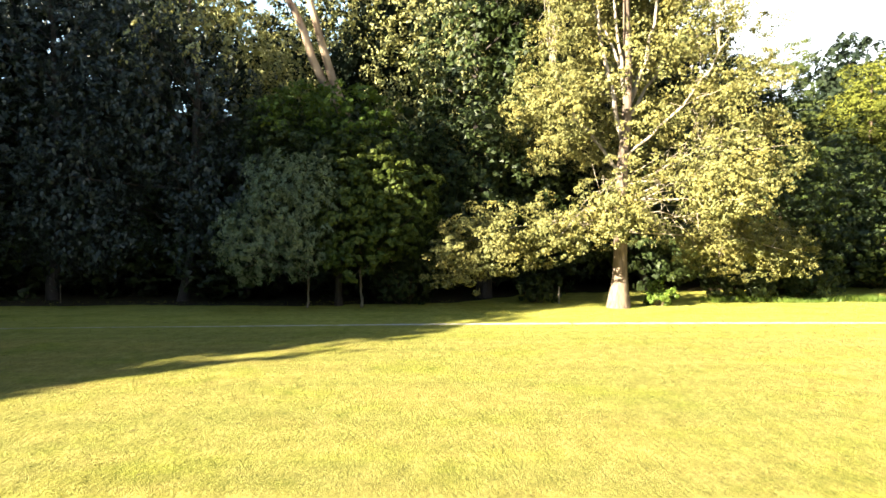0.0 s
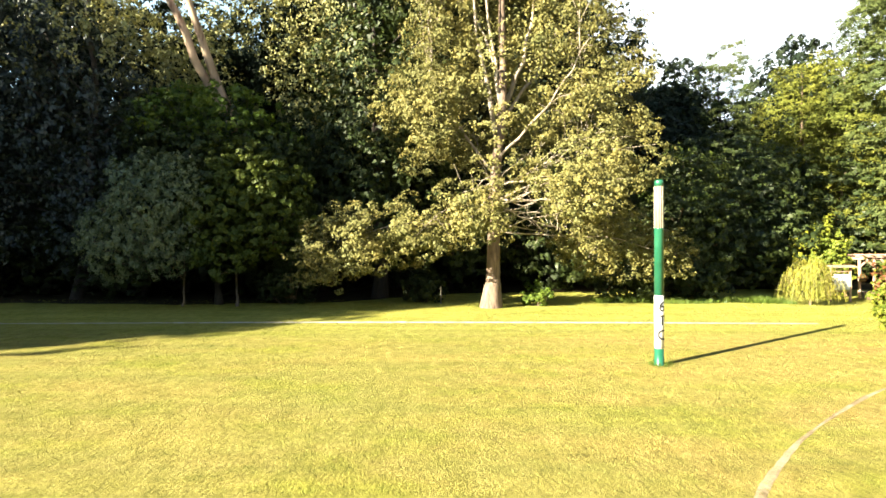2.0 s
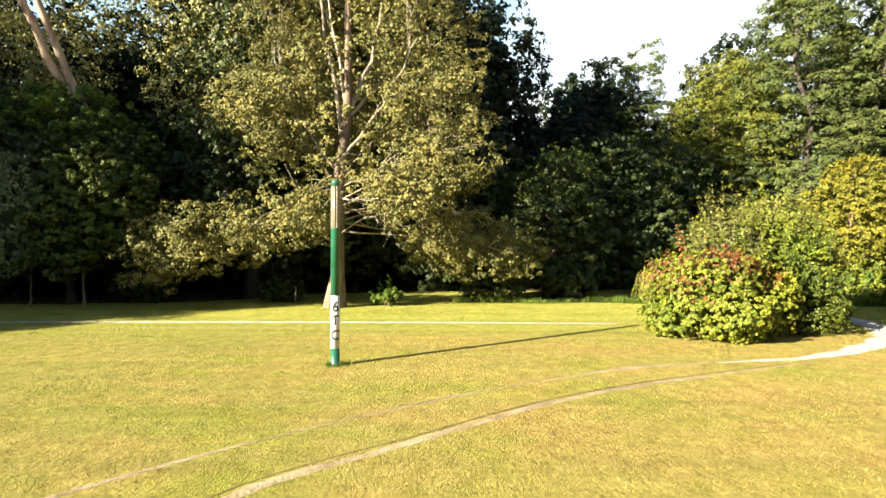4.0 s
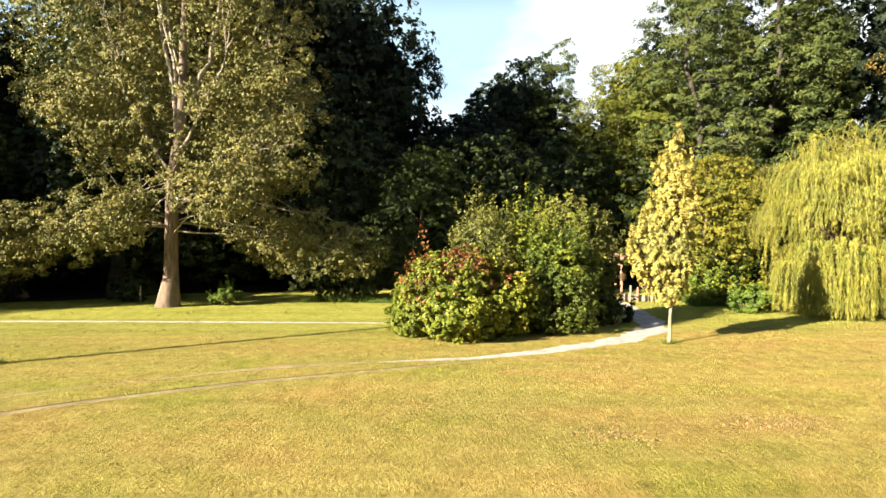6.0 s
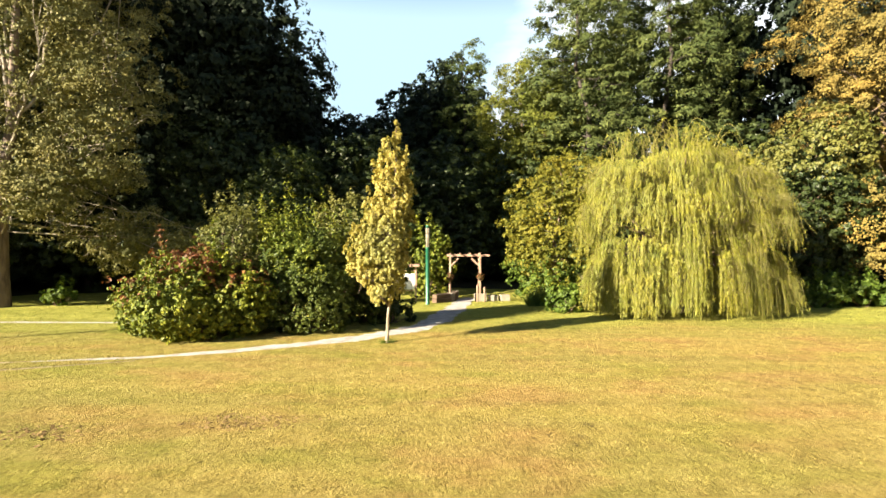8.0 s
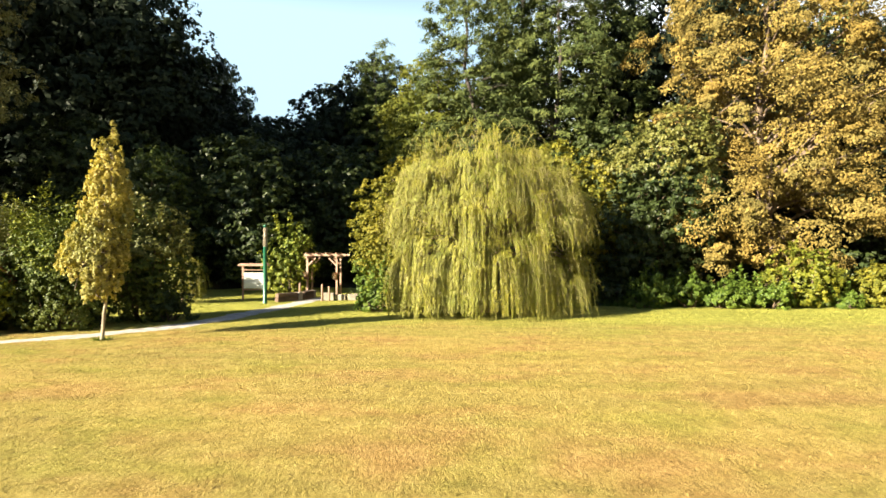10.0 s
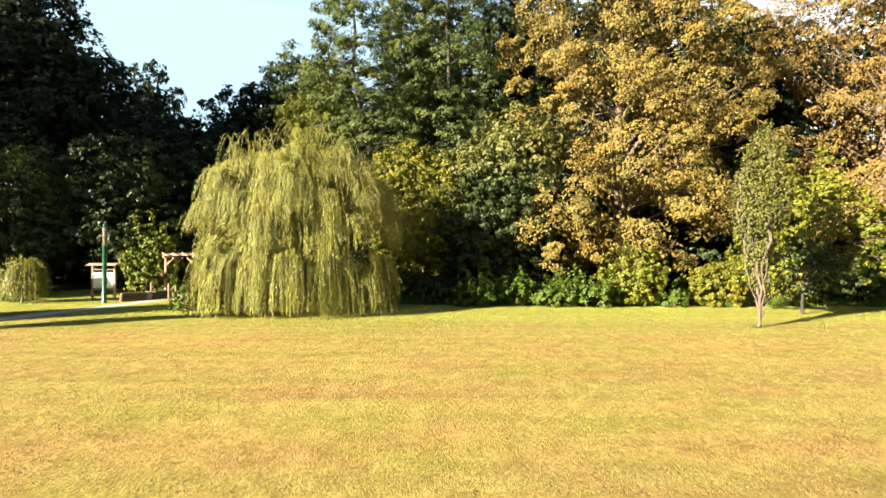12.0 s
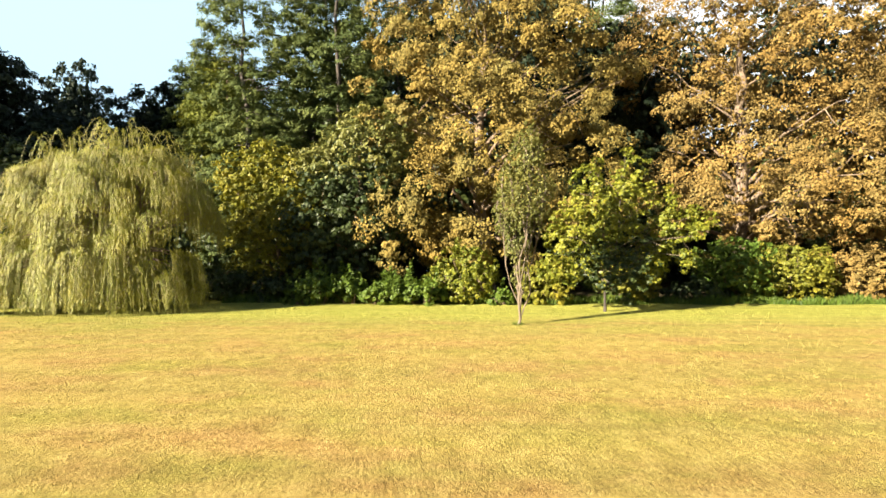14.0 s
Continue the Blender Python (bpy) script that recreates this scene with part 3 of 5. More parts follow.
make_path("gravel_path", [(18.1, 11.2), (18.9, 11.4), (20.43, 11.75), (22.48, 12.8), (24.84, 14.5), (26.48, 16.8), (27.28, 20.2), (27.89, 24.0), (28.25, 26.2), (28.42, 27.6)],
          [0.06, 0.30, 0.6, 0.8, 0.9, 1.0, 1.0, 0.85, 0.8], GRAVEL, "pale gravel footpath curving across the meadow to the gate", 3)
make_path("worn_track", [(14.83, 10.2), (16.28, 10.75), (17.4, 11.05), (18.4, 11.28)], [0.04, 0.2, 0.14, 0.03], TRODDEN, "worn start of the footpath, half grown over", 7)
make_path("worn_track", [(9.33, 3.8), (10.08, 5.1), (11.77, 6.5), (13.59, 8.0), (15.56, 9.2), (17.65, 10.15), (20.33, 11.3)], [0.15, 0.15, 0.15, 0.14, 0.11, 0.06], TRODDEN, "narrow worn track of pale trodden earth", 4)
# strip beside the track that paints in the rut's shadow
make_path("worn_rut", [(9.2, 3.95), (9.98, 5.24), (11.68, 6.63), (13.52, 8.12), (15.5, 9.32), (17.6, 10.27), (20.1, 11.32)], [0.03, 0.05, 0.07, 0.08, 0.07, 0.03], RUT, "dark rut edge along the worn track, soil with its shadow painted in", 8, 0.005)
make_path("faint_track", [(7.3, 3.8), (8.3, 5.07), (9.53, 6.34), (11.04, 7.6), (12.97, 9.0), (15.66, 10.5)], [0.13, 0.10, 0.04, 0.09, 0.03, 0.07], TRODDEN, "faint trodden track through the grass", 5)
make_path("far_path", [(-30.71, 15.6), (-14.71, 16.9), (-6.71, 17.3), (-0.7, 17.6), (7.3, 17.7), (14.32, 17.6), (17.97, 17.5)], [0.02, 0.06, 0.03, 0.2, 0.34, 0.36, 0.2], GRAVEL, "thin pale footpath across the meadow before the wood", 6)


def make_blade_field(count, seed, tuft=1):
    """Mown grass blades, thickest where the walk passes nearest; tuft blades share one leaning clump."""
    rng = np.random.default_rng(seed)
    m = count // tuft
    y = 4.4 * (26.0 / 4.4) ** rng.uniform(0, 1, m)
    x = rng.uniform(-9, 58, m) + rng.normal(size=m) * 0.2 + (y - 6) * rng.uniform(-0.9, 0.9, m)
    lean = rng.normal(size=(m, 2)) * (0.012 if tuft == 1 else 0.035)
    high = 0.7 + 0.6 * rng.uniform(0, 1, m)
    if tuft > 1:
        x, y, lean, high = [np.repeat(a, tuft, axis=0) for a in (x, y, lean, high)]
        x, y = x + rng.normal(size=len(x)) * 0.028, y + rng.normal(size=len(x)) * 0.028
        high = high * 0.95
    keep = np.ones(len(x), bool)
    for ln, w in PATHS:
        sub = ln[::4]
        for k in range(len(sub)):
            r = max(w[min(4 * k, len(w) - 1)] * 0.5 - 0.03, 0.01)
            keep &= (x - sub[k, 0]) ** 2 + (y - sub[k, 1]) ** 2 > r * r
    x, y, lean, high = x[keep], y[keep], lean[keep], high[keep]
    n = len(x)
    z = rise(x, y)
    hgt = high * rng.uniform(0.010, 0.036, n) * (1 + 0.5 * wobble(np.c_[x, y, x * 0], 0.8, 9)) * (0.8 + 0.03 * y)
    a = rng.uniform(0, 6.28, n)
    wd = rng.uniform(0.004, 0.009, n) * (0.55 + 0.045 * y)
    base = np.c_[x, y, z - 0.005]
    off = np.c_[np.cos(a) * wd, np.sin(a) * wd, np.zeros(n)]
    tip = base + np.c_[rng.normal(size=(n, 2)) * 0.022 + lean, hgt]
    co = np.stack([base - off, base + off, tip], 1).reshape(-1, 3)
    return tagged(new("grass_blades", quick_mesh("grass_blades", co, np.arange(3 * n).reshape(n, 3), BLADES)), "short mown grass blades, green and straw", "grass", kind="stuff")


make_blade_field(110000, 12)
make_blade_field(180000, 16, 10)


def make_weeds(x0, x1, y0, depth, count, high, seed):
    """Tall uncut grass and weeds along the foot of the wood."""
    rng = np.random.default_rng(seed)
    x = rng.uniform(x0, x1, count)
    y = y0 + 0.5 * wobble(np.c_[x, x * 0, x * 0], 0.9, seed) + depth * rng.uniform(0, 1, count)
    h = high * rng.uniform(0.3, 1.0, count) * (0.75 + 0.5 * wobble(np.c_[x, y, x * 0], 1.6, seed + 1))
    a = rng.uniform(0, 6.28, count)
    wd = rng.uniform(0.012, 0.03, count)
    base = np.c_[x, y, rise(x, y) - 0.01]
    off = np.c_[np.cos(a) * wd, np.sin(a) * wd, np.zeros(count)]
    tip = base + np.c_[rng.normal(size=(count, 2)) * 0.35 * h[:, None], np.maximum(h, 0.04)]
    co = np.stack([base - off, base + off, tip], 1).reshape(-1, 3)
    return tagged(new("tall_weeds", quick_mesh("tall_weeds", co, np.arange(3 * count).reshape(count, 3), FRESH)), "tall uncut grass and weeds along the wood", "weeds", kind="stuff")


make_weeds(40.0, 80.0, 23.2, 1.8, 30000, 0.55, 13)
make_weeds(31.0, 34.5, 22.9, 1.2, 2500, 0.7, 14)
make_weeds(12.5, 22.0, 24.6, 1.4, 5000, 0.4, 15)



def make_tuft(x, y, r, count, high, words, seed):
    """Longer grass left standing by the mower round a foot."""
    rng = np.random.default_rng(seed)
    t = thing("grass_tuft", (x, y, float(rise(x, y))), words, "grass", "tufts of longer grass", "stuff")
    a, d = rng.uniform(0, 6.28, count), r * (0.55 + 0.6 * np.abs(rng.normal(size=count)))
    base = np.c_[np.cos(a) * d, np.sin(a) * d, np.full(count, -0.01)]
    w = rng.uniform(0, 6.28, count)
    off = np.c_[np.cos(w), np.sin(w), w * 0] * rng.uniform(0.004, 0.009, (count, 1))
    tip = base + np.c_[rng.normal(size=(count, 2)) * 0.05 + np.c_[np.cos(a), np.sin(a)] * 0.03, high * rng.uniform(0.3, 1.0, count)]
    part("blades", quick_mesh("blades", np.stack([base - off, base + off, tip], 1).reshape(-1, 3), np.arange(3 * count).reshape(count, 3), FRESH), None, t)


make_tuft(9.66, 10.87, 0.16, 260, 0.16, "tuft of longer grass round the lamp column's foot", 17)
make_tuft(25.66, 13.7, 0.14, 200, 0.14, "tuft of longer grass round the young tree's foot", 18)
make_tuft(52.75, 16.45, 0.14, 160, 0.14, "tuft of longer grass round the slender poplar's foot", 19)
make_tuft(7.1, 22.6, 0.5, 260, 0.14, "tuft of longer grass round the great poplar's foot", 20)

# ---- the great pale poplar ----
make_tree("poplar", (7.1, 22.6, 0.0), "tall pale-barked poplar with silvery leaves and low sweeping branches", 21,
          [(1.2, 0.6, 11.0, 5.0, 4.8, 5.4), (1.3, 0.5, 17.2, 5.0, 4.6, 5.6), (-2.5, -0.2, 8.6, 2.6, 2.6, 2.2), (5.0, -0.8, 8.4, 2.0, 2.1, 2.6), (-5.9, -1.2, 3.0, 2.2, 1.6, 1.4), (-7.2, -1.3, 2.2, 1.3, 1.2, 1.1), (-3.2, -1.4, 3.4, 1.9, 1.5, 1.3),
           (-0.9, -2.2, 4.0, 1.6, 1.3, 1.4), (3.5, -2.2, 4.9, 1.9, 1.5, 1.7), (5.2, 0.8, 3.0, 2.4, 1.6, 1.5), (7.6, 1.2, 2.5, 1.9, 1.5, 1.3), (4.4, -1.2, 6.2, 2.4, 2.0, 1.6)],
          215000, POPLAR, 0.33, 21.0, BARK_PALE, (1.0, 0.3), (0.098, 0.07), (0.55, 1.1), 84, 0.45, 0.7, 0.5, inner=0.4, uneven=0.24, limb_slope=0.42, flare=1.7, bend=0.012, jitter=0.55, limb_r=0.14, twig=0.7, core=48000, limb_mat=BARK_LIMB, lobes=8,
          forks=[(7.4, 178, 1.5, 10.0, 0.13), (8.0, 2, 2.2, 9.5, 0.13), (8.8, 25, 3.8, 6.5, 0.08), (6.2, 168, 3.2, 5.2, 0.07), (9.2, 205, 0.9, 8.5, 0.085), (6.8, -32, 4.2, 4.6, 0.07), (10.5, 150, 2.2, 7.0, 0.07), (5.6, 15, 4.6, 2.6, 0.06)],
          opening=lambda q: (np.hypot(q[:, 0] - 0.4, q[:, 1]) < 1.5) & (q[:, 2] > 6.4) & (q[:, 2] < 15.0) | (np.abs(q[:, 0] - 0.4) < 2.3) & (q[:, 1] < 0) & (q[:, 2] > 6.6) & (q[:, 2] < 16.0) & (wobble(q, 1.7, 14) < 0.25) | (q[:, 2] > 6.0) & (wobble(q, 1.5, 4) < -0.46) | (q[:, 0] > 2.6) & (q[:, 2] > 6.5) & (wobble(q, 1.3, 21) < -0.15) | (wobble(q, 1.1, 4) < -0.5))

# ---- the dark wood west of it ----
# leaves above 11 m get the bright copy, for sun on the treetop
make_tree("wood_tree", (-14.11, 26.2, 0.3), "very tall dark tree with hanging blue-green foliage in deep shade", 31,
          [(0, 0, 10.5, 5.0, 4.5, 6.0), (-3.4, -2.0, 5.0, 2.6, 2.2, 3.4), (3.0, -2.0, 5.2, 2.8, 2.2, 3.4), (-2.2, -2.4, 3.0, 1.7, 1.4, 1.6), (2.0, -2.4, 3.2, 1.8, 1.4, 1.6), (-0.6, 0, 17, 3.1, 3.4, 5), (-0.6, 0, 23, 3.0, 3.2, 4)], 46000, POPLAR_SHADE, 0.3, 20, BARK_DARK, (0.2, 0), (0.19, 0.12), (0.6, 1.3), 30, 0.8,
          group="trees of the wood", flat=1.2, flare=1.1, core=3000, second=(SUNLITLEAF, lambda c: (c[:, 2] > 11.0) & (wobble(c, 0.5, 3) + 0.3 * c[:, 0] > 0.1)))
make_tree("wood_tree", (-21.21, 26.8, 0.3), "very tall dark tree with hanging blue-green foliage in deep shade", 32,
          [(0, 0, 11, 5.5, 4.5, 8.0), (2.6, -2.0, 5.4, 3.0, 2.4, 3.8), (-2.6, -2.0, 4.2, 2.6, 2.0, 2.6), (-2, 0, 18, 4, 4, 5)], 36000, POPLAR_SHADE, 0.3, 21, BARK_DARK, (-0.2, 0), (0.2, 0.13), (0.65, 1.3), 26, 0.8, group="trees of the wood", flat=1.2, flare=1.1, core=2500)
# crown in the brighter leaf copy, so that it reads as sunlit
make_tree("wood_tree", (-3.0, 26.8, 0.25), "tall twin-stemmed tree with red-brown bark and sunlit crown", 33,
          [(2.2, 2.5, 12.0, 4.4, 2.6, 4.2), (2.4, 2, 18.0, 4.6, 3.6, 4.5), (-5.0, 2.4, 19.0, 3.2, 2.8, 5.0), (-6.4, 1.5, 12.5, 2.4, 2.0, 3.2), (0, 2, 24, 4, 3.5, 4), (4.2, 1.6, 8.5, 2.6, 2.2, 2.2)], 42000, SUNLITLEAF, 0.33, 23, BARK_TWIN, (-6.2, -5.6), (0.15, 0.11), (0.6, 1.3), 0, 0.4, group="trees of the wood", flare=1.2, twin=True, bend=0.012, core=2500)
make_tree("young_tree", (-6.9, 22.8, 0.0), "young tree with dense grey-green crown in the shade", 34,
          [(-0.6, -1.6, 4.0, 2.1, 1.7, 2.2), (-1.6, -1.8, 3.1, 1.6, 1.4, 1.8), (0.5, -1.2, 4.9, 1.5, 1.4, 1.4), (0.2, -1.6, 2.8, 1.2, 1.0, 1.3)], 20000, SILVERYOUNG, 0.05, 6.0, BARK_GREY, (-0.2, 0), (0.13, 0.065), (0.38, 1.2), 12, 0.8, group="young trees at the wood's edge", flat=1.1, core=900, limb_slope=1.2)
make_tree("young_tree", (-4.4, 22.9, 0.0), "young tree with mid-green crown in the shade", 35,
          [(-0.2, -0.8, 3.6, 1.6, 1.4, 2.2), (0.4, -0.6, 5.8, 1.7, 1.4, 1.8), (1.6, -0.4, 4.4, 1.7, 1.6, 2.2)], 22000, MIDGREEN, 0.06, 6.5, BARK_GREY, (0.3, 0), (0.16, 0.11), (0.42, 1.3), 12, 0.6, group="young trees at the wood's edge", core=900, limb_slope=1.2)
# crown above 16 m is unseen, raised to shade the trees behind
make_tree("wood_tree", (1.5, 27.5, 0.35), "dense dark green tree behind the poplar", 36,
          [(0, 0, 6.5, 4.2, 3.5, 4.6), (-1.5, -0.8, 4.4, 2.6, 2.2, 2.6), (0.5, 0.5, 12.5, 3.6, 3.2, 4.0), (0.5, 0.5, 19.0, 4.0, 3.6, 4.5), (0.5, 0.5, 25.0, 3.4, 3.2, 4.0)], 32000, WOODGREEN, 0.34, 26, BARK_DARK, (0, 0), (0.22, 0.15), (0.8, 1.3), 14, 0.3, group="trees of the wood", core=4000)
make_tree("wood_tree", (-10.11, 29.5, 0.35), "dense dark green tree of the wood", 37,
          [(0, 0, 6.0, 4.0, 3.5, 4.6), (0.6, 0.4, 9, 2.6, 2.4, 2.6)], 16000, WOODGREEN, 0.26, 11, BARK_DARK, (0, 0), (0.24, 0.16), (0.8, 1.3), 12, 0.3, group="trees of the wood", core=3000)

# shade-darkened leaves below, a lighter green on the top
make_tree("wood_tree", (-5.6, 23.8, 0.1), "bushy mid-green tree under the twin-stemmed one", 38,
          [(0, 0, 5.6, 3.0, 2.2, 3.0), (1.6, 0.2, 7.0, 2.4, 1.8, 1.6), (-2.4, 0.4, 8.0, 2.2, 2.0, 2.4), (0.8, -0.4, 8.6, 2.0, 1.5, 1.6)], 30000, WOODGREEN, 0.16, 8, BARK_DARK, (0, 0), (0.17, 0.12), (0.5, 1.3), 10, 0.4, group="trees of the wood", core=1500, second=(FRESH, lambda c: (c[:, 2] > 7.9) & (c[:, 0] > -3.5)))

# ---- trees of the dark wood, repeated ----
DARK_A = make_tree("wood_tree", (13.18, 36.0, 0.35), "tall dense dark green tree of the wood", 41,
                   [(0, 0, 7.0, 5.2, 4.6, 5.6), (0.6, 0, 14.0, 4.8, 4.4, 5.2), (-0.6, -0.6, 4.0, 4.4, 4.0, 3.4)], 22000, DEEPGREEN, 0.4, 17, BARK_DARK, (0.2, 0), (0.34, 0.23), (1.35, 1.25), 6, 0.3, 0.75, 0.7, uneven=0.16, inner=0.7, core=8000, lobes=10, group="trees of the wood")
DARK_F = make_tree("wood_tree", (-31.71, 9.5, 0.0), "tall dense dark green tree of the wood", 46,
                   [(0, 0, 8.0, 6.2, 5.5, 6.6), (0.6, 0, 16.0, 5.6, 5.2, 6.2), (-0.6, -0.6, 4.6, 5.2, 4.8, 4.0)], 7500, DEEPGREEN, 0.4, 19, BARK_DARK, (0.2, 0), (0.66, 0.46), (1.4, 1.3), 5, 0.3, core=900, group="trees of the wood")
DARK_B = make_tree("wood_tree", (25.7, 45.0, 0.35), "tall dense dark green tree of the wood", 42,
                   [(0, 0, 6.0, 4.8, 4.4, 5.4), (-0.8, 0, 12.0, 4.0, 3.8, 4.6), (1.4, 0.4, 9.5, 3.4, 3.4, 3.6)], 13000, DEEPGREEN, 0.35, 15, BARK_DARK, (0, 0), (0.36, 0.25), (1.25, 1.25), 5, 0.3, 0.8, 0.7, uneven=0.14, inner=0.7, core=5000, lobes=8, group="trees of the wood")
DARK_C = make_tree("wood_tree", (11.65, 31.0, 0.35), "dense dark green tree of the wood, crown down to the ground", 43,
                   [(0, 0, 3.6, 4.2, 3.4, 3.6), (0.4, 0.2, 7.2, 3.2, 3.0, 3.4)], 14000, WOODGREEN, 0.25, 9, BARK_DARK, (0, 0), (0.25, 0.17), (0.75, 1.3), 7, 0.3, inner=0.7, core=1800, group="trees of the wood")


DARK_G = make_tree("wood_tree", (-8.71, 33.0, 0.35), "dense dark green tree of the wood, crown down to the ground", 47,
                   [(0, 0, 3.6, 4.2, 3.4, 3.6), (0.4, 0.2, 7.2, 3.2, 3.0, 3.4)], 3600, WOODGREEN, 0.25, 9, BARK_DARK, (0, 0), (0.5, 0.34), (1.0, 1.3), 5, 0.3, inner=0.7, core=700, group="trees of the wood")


def again(ob, x, y, turn, size, high=1.0):
    m = Matrix.LocRotScale((x, y, float(rise(x, y)) - 0.03), Euler((0, 0, radians(turn))), (size, size, size * high))
    return copy_thing(ob, m)


for x, y, turn, size, high in [(5.8, 38, 70, 1.05, 1.05), (20.12, 43, 160, 0.85, 0.8), (2.3, 37, 210, 1.15, 1.1), (-5.2, 38, 300, 1.1, 1.1), (-13.21, 37, 20, 1.2, 0.85), (-22.71, 36, 95, 1.2, 1.1), (9.2, 34.5, 20, 1.12, 1.2), (11.5, 40.0, 300, 1.0, 1.02), (2.2, 31.8, 130, 0.95, 1.25), (-35.8, -2.6, 60, 0.82, 1.14)]:
    again(DARK_A, x, y, turn, size, high)
for x, y, turn, size, high in [(-30.71, 33, 140, 1.05, 1.0), (-33.72, 20, 10, 1.1, 1.05), (-38.72, 2, 260, 1.1, 1.15), (-43, 14, 50, 1.1, 1.1), (-42, 25, 170, 1.1, 1.1), (-46, 4, 290, 1.1, 1.0), (-37, 9, 50, 0.9, 1.0), (-40, -6, 20, 0.75, 1.0)]:
    again(DARK_F, x, y, turn, size, high)
for x, y, turn, size, high in [(22.17, 38.5, 60, 0.85, 0.85), (28.79, 50, 130, 1.0, 0.95), (36.32, 52, 130, 1.05, 1.0), (14.32, 47, 30, 1.05, 0.95), (10.44, 55.6, 10, 0.85, 1.6), (41.39, 52, 250, 1.2, 1.2), (49.54, 42, 90, 1.2, 1.15), (57.69, 40, 20, 1.3, 1.2), (61.25, 33, 200, 1.0, 1.0), (27.0, 58, 290, 1.2, 1.1), (26.5, 49.5, 200, 1.1, 1.12), (21.5, 50.5, 20, 1.0, 0.9)]:
    again(DARK_B, x, y, turn, size, high)
for x, y, turn, size, high in [(3.8, 55, 200, 0.9, 0.8), (17.97, 57, 290, 0.9, 0.8), (-26.71, 27, 80, 0.8, 0.9), (66.75, 42, 300, 1.0, 0.95), (76.76, 38, 100, 1.0, 0.95), (-32.4, -1.5, 45, 0.8, 0.8)]:
    again(DARK_F, x, y, turn, size, high)
for x, y, turn, size, high in [(22.69, 31.5, 120, 1.0, 0.9), (27.48, 36.0, 200, 1.0, 0.9), (33.31, 38, 310, 1.1, 0.9), (5.3, 31, 75, 1.0, 0.9), (39.36, 34, 20, 1.0, 0.8), (45.45, 33, 140, 1.1, 0.9), (60.24, 30.5, 330, 1.0, 0.8), (14.4, 32.5, 77, 1.0, 0.95)]:
    again(DARK_C, x, y, turn, size, high)
# The last four fill in behind the trunks, added to deepen the shade.
for x, y, turn, size, high in [(-2.2, 32, 260, 1.1, 1.0), (-16.71, 32, 180, 1.1, 1.0), (-24.71, 31, 220, 1.1, 1.0), (52.6, 34, 250, 1.1, 0.9), (67.76, 35, 50, 1.1, 0.9), (74.76, 32, 170, 1.1, 0.9), (-12.71, 41, 20, 1.5, 0.8), (-20.71, 41, 110, 1.5, 0.8), (-28.71, 40, 200, 1.5, 0.8), (-4.7, 43, 70, 1.5, 0.8), (3.3, 44, 20, 1.5, 0.8), (11.65, 42, 250, 1.4, 0.8), (-36.72, 36, 20, 1.5, 0.9), (-35.72, 28, 130, 1.4, 0.9), (81.77, 30, 0, 1.4, 1.0), (62.75, 37, 60, 1.4, 0.9), (36.32, 43, 10, 1.4, 0.9), (-33.5, 1.5, 120, 1.5, 1.1), (-34.5, 6, 20, 1.5, 1.2), (-37, -3, 70, 1.4, 1.1), (-37.5, -6.0, 200, 1.3, 1.05), (-24.0, 28.5, 40, 0.9, 0.8), (-17.6, 29.0, 160, 0.9, 0.8), (-11.6, 27.9, 280, 0.8, 0.75), (-6.6, 29.0, 100, 0.9, 0.8)]:
    again(DARK_G, x, y, turn, size, high)

# mid-green patches, more towards the top, put in for sun on the crown
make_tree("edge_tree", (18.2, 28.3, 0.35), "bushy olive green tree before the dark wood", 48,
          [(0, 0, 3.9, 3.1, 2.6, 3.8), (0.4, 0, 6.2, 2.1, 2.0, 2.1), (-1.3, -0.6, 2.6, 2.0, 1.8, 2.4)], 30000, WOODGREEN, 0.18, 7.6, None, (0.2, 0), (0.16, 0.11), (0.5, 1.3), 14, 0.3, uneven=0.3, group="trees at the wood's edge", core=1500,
          second=(MIDGREEN, lambda c: wobble(c, 0.9, 8) + 0.12 * (c[:, 2] - 4) > 0.45))

def make_belt(name, a, b, depth, high, n, size, label, seed):
    """A dense far belt of wood from a to b in the plan, its top uneven like crowns."""
    rng = np.random.default_rng(seed)
    s = rng.uniform(0, 1, n)
    ln = math.hypot(b[0] - a[0], b[1] - a[1])
    way = np.array([(b[0] - a[0]) / ln, (b[1] - a[1]) / ln])
    side = np.array([-way[1], way[0]])
    bay = 2.5 * np.sin(s * ln * 0.11)
    xy = np.array(a) + way * (s * ln)[:, None] + side * (bay + rng.uniform(0, depth, n))[:, None]
    top = high * (1 + 0.22 * wobble(np.c_[s * ln, s * 0, s * 0], 0.35, seed) + 0.10 * np.abs(np.sin(s * ln * 0.45)))
    z = 0.2 + top * rng.uniform(0, 1, n) ** 0.85
    nr = unit(rng.normal(size=(n, 3)) + np.array([0, 0, 0.3]))
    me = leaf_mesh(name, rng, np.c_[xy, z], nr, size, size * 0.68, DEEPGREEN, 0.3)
    return tagged(new(name, me), label, "woodland", kind="stuff")


# added foliage wall that stops sky light showing between the trunks
make_belt("wood_backfill", (-70, 47), (120, 47), 3, 5.0, 40000, 0.8, "dense dark foliage added to close the back of the wood", 58)
# unseen belts, added behind and beside the walk to hold back sky light
make_belt("sky_block_belt", (45, -38), (-90, -40), 6, 18.0, 16000, 2.2, "unseen belt of foliage behind the walk, added to cut sky light", 59)
make_belt("sky_block_belt", (130, -36), (45, -38), 6, 24.0, 12000, 2.2, "tall unseen belt of foliage behind the walk, added to cut sky light", 61)
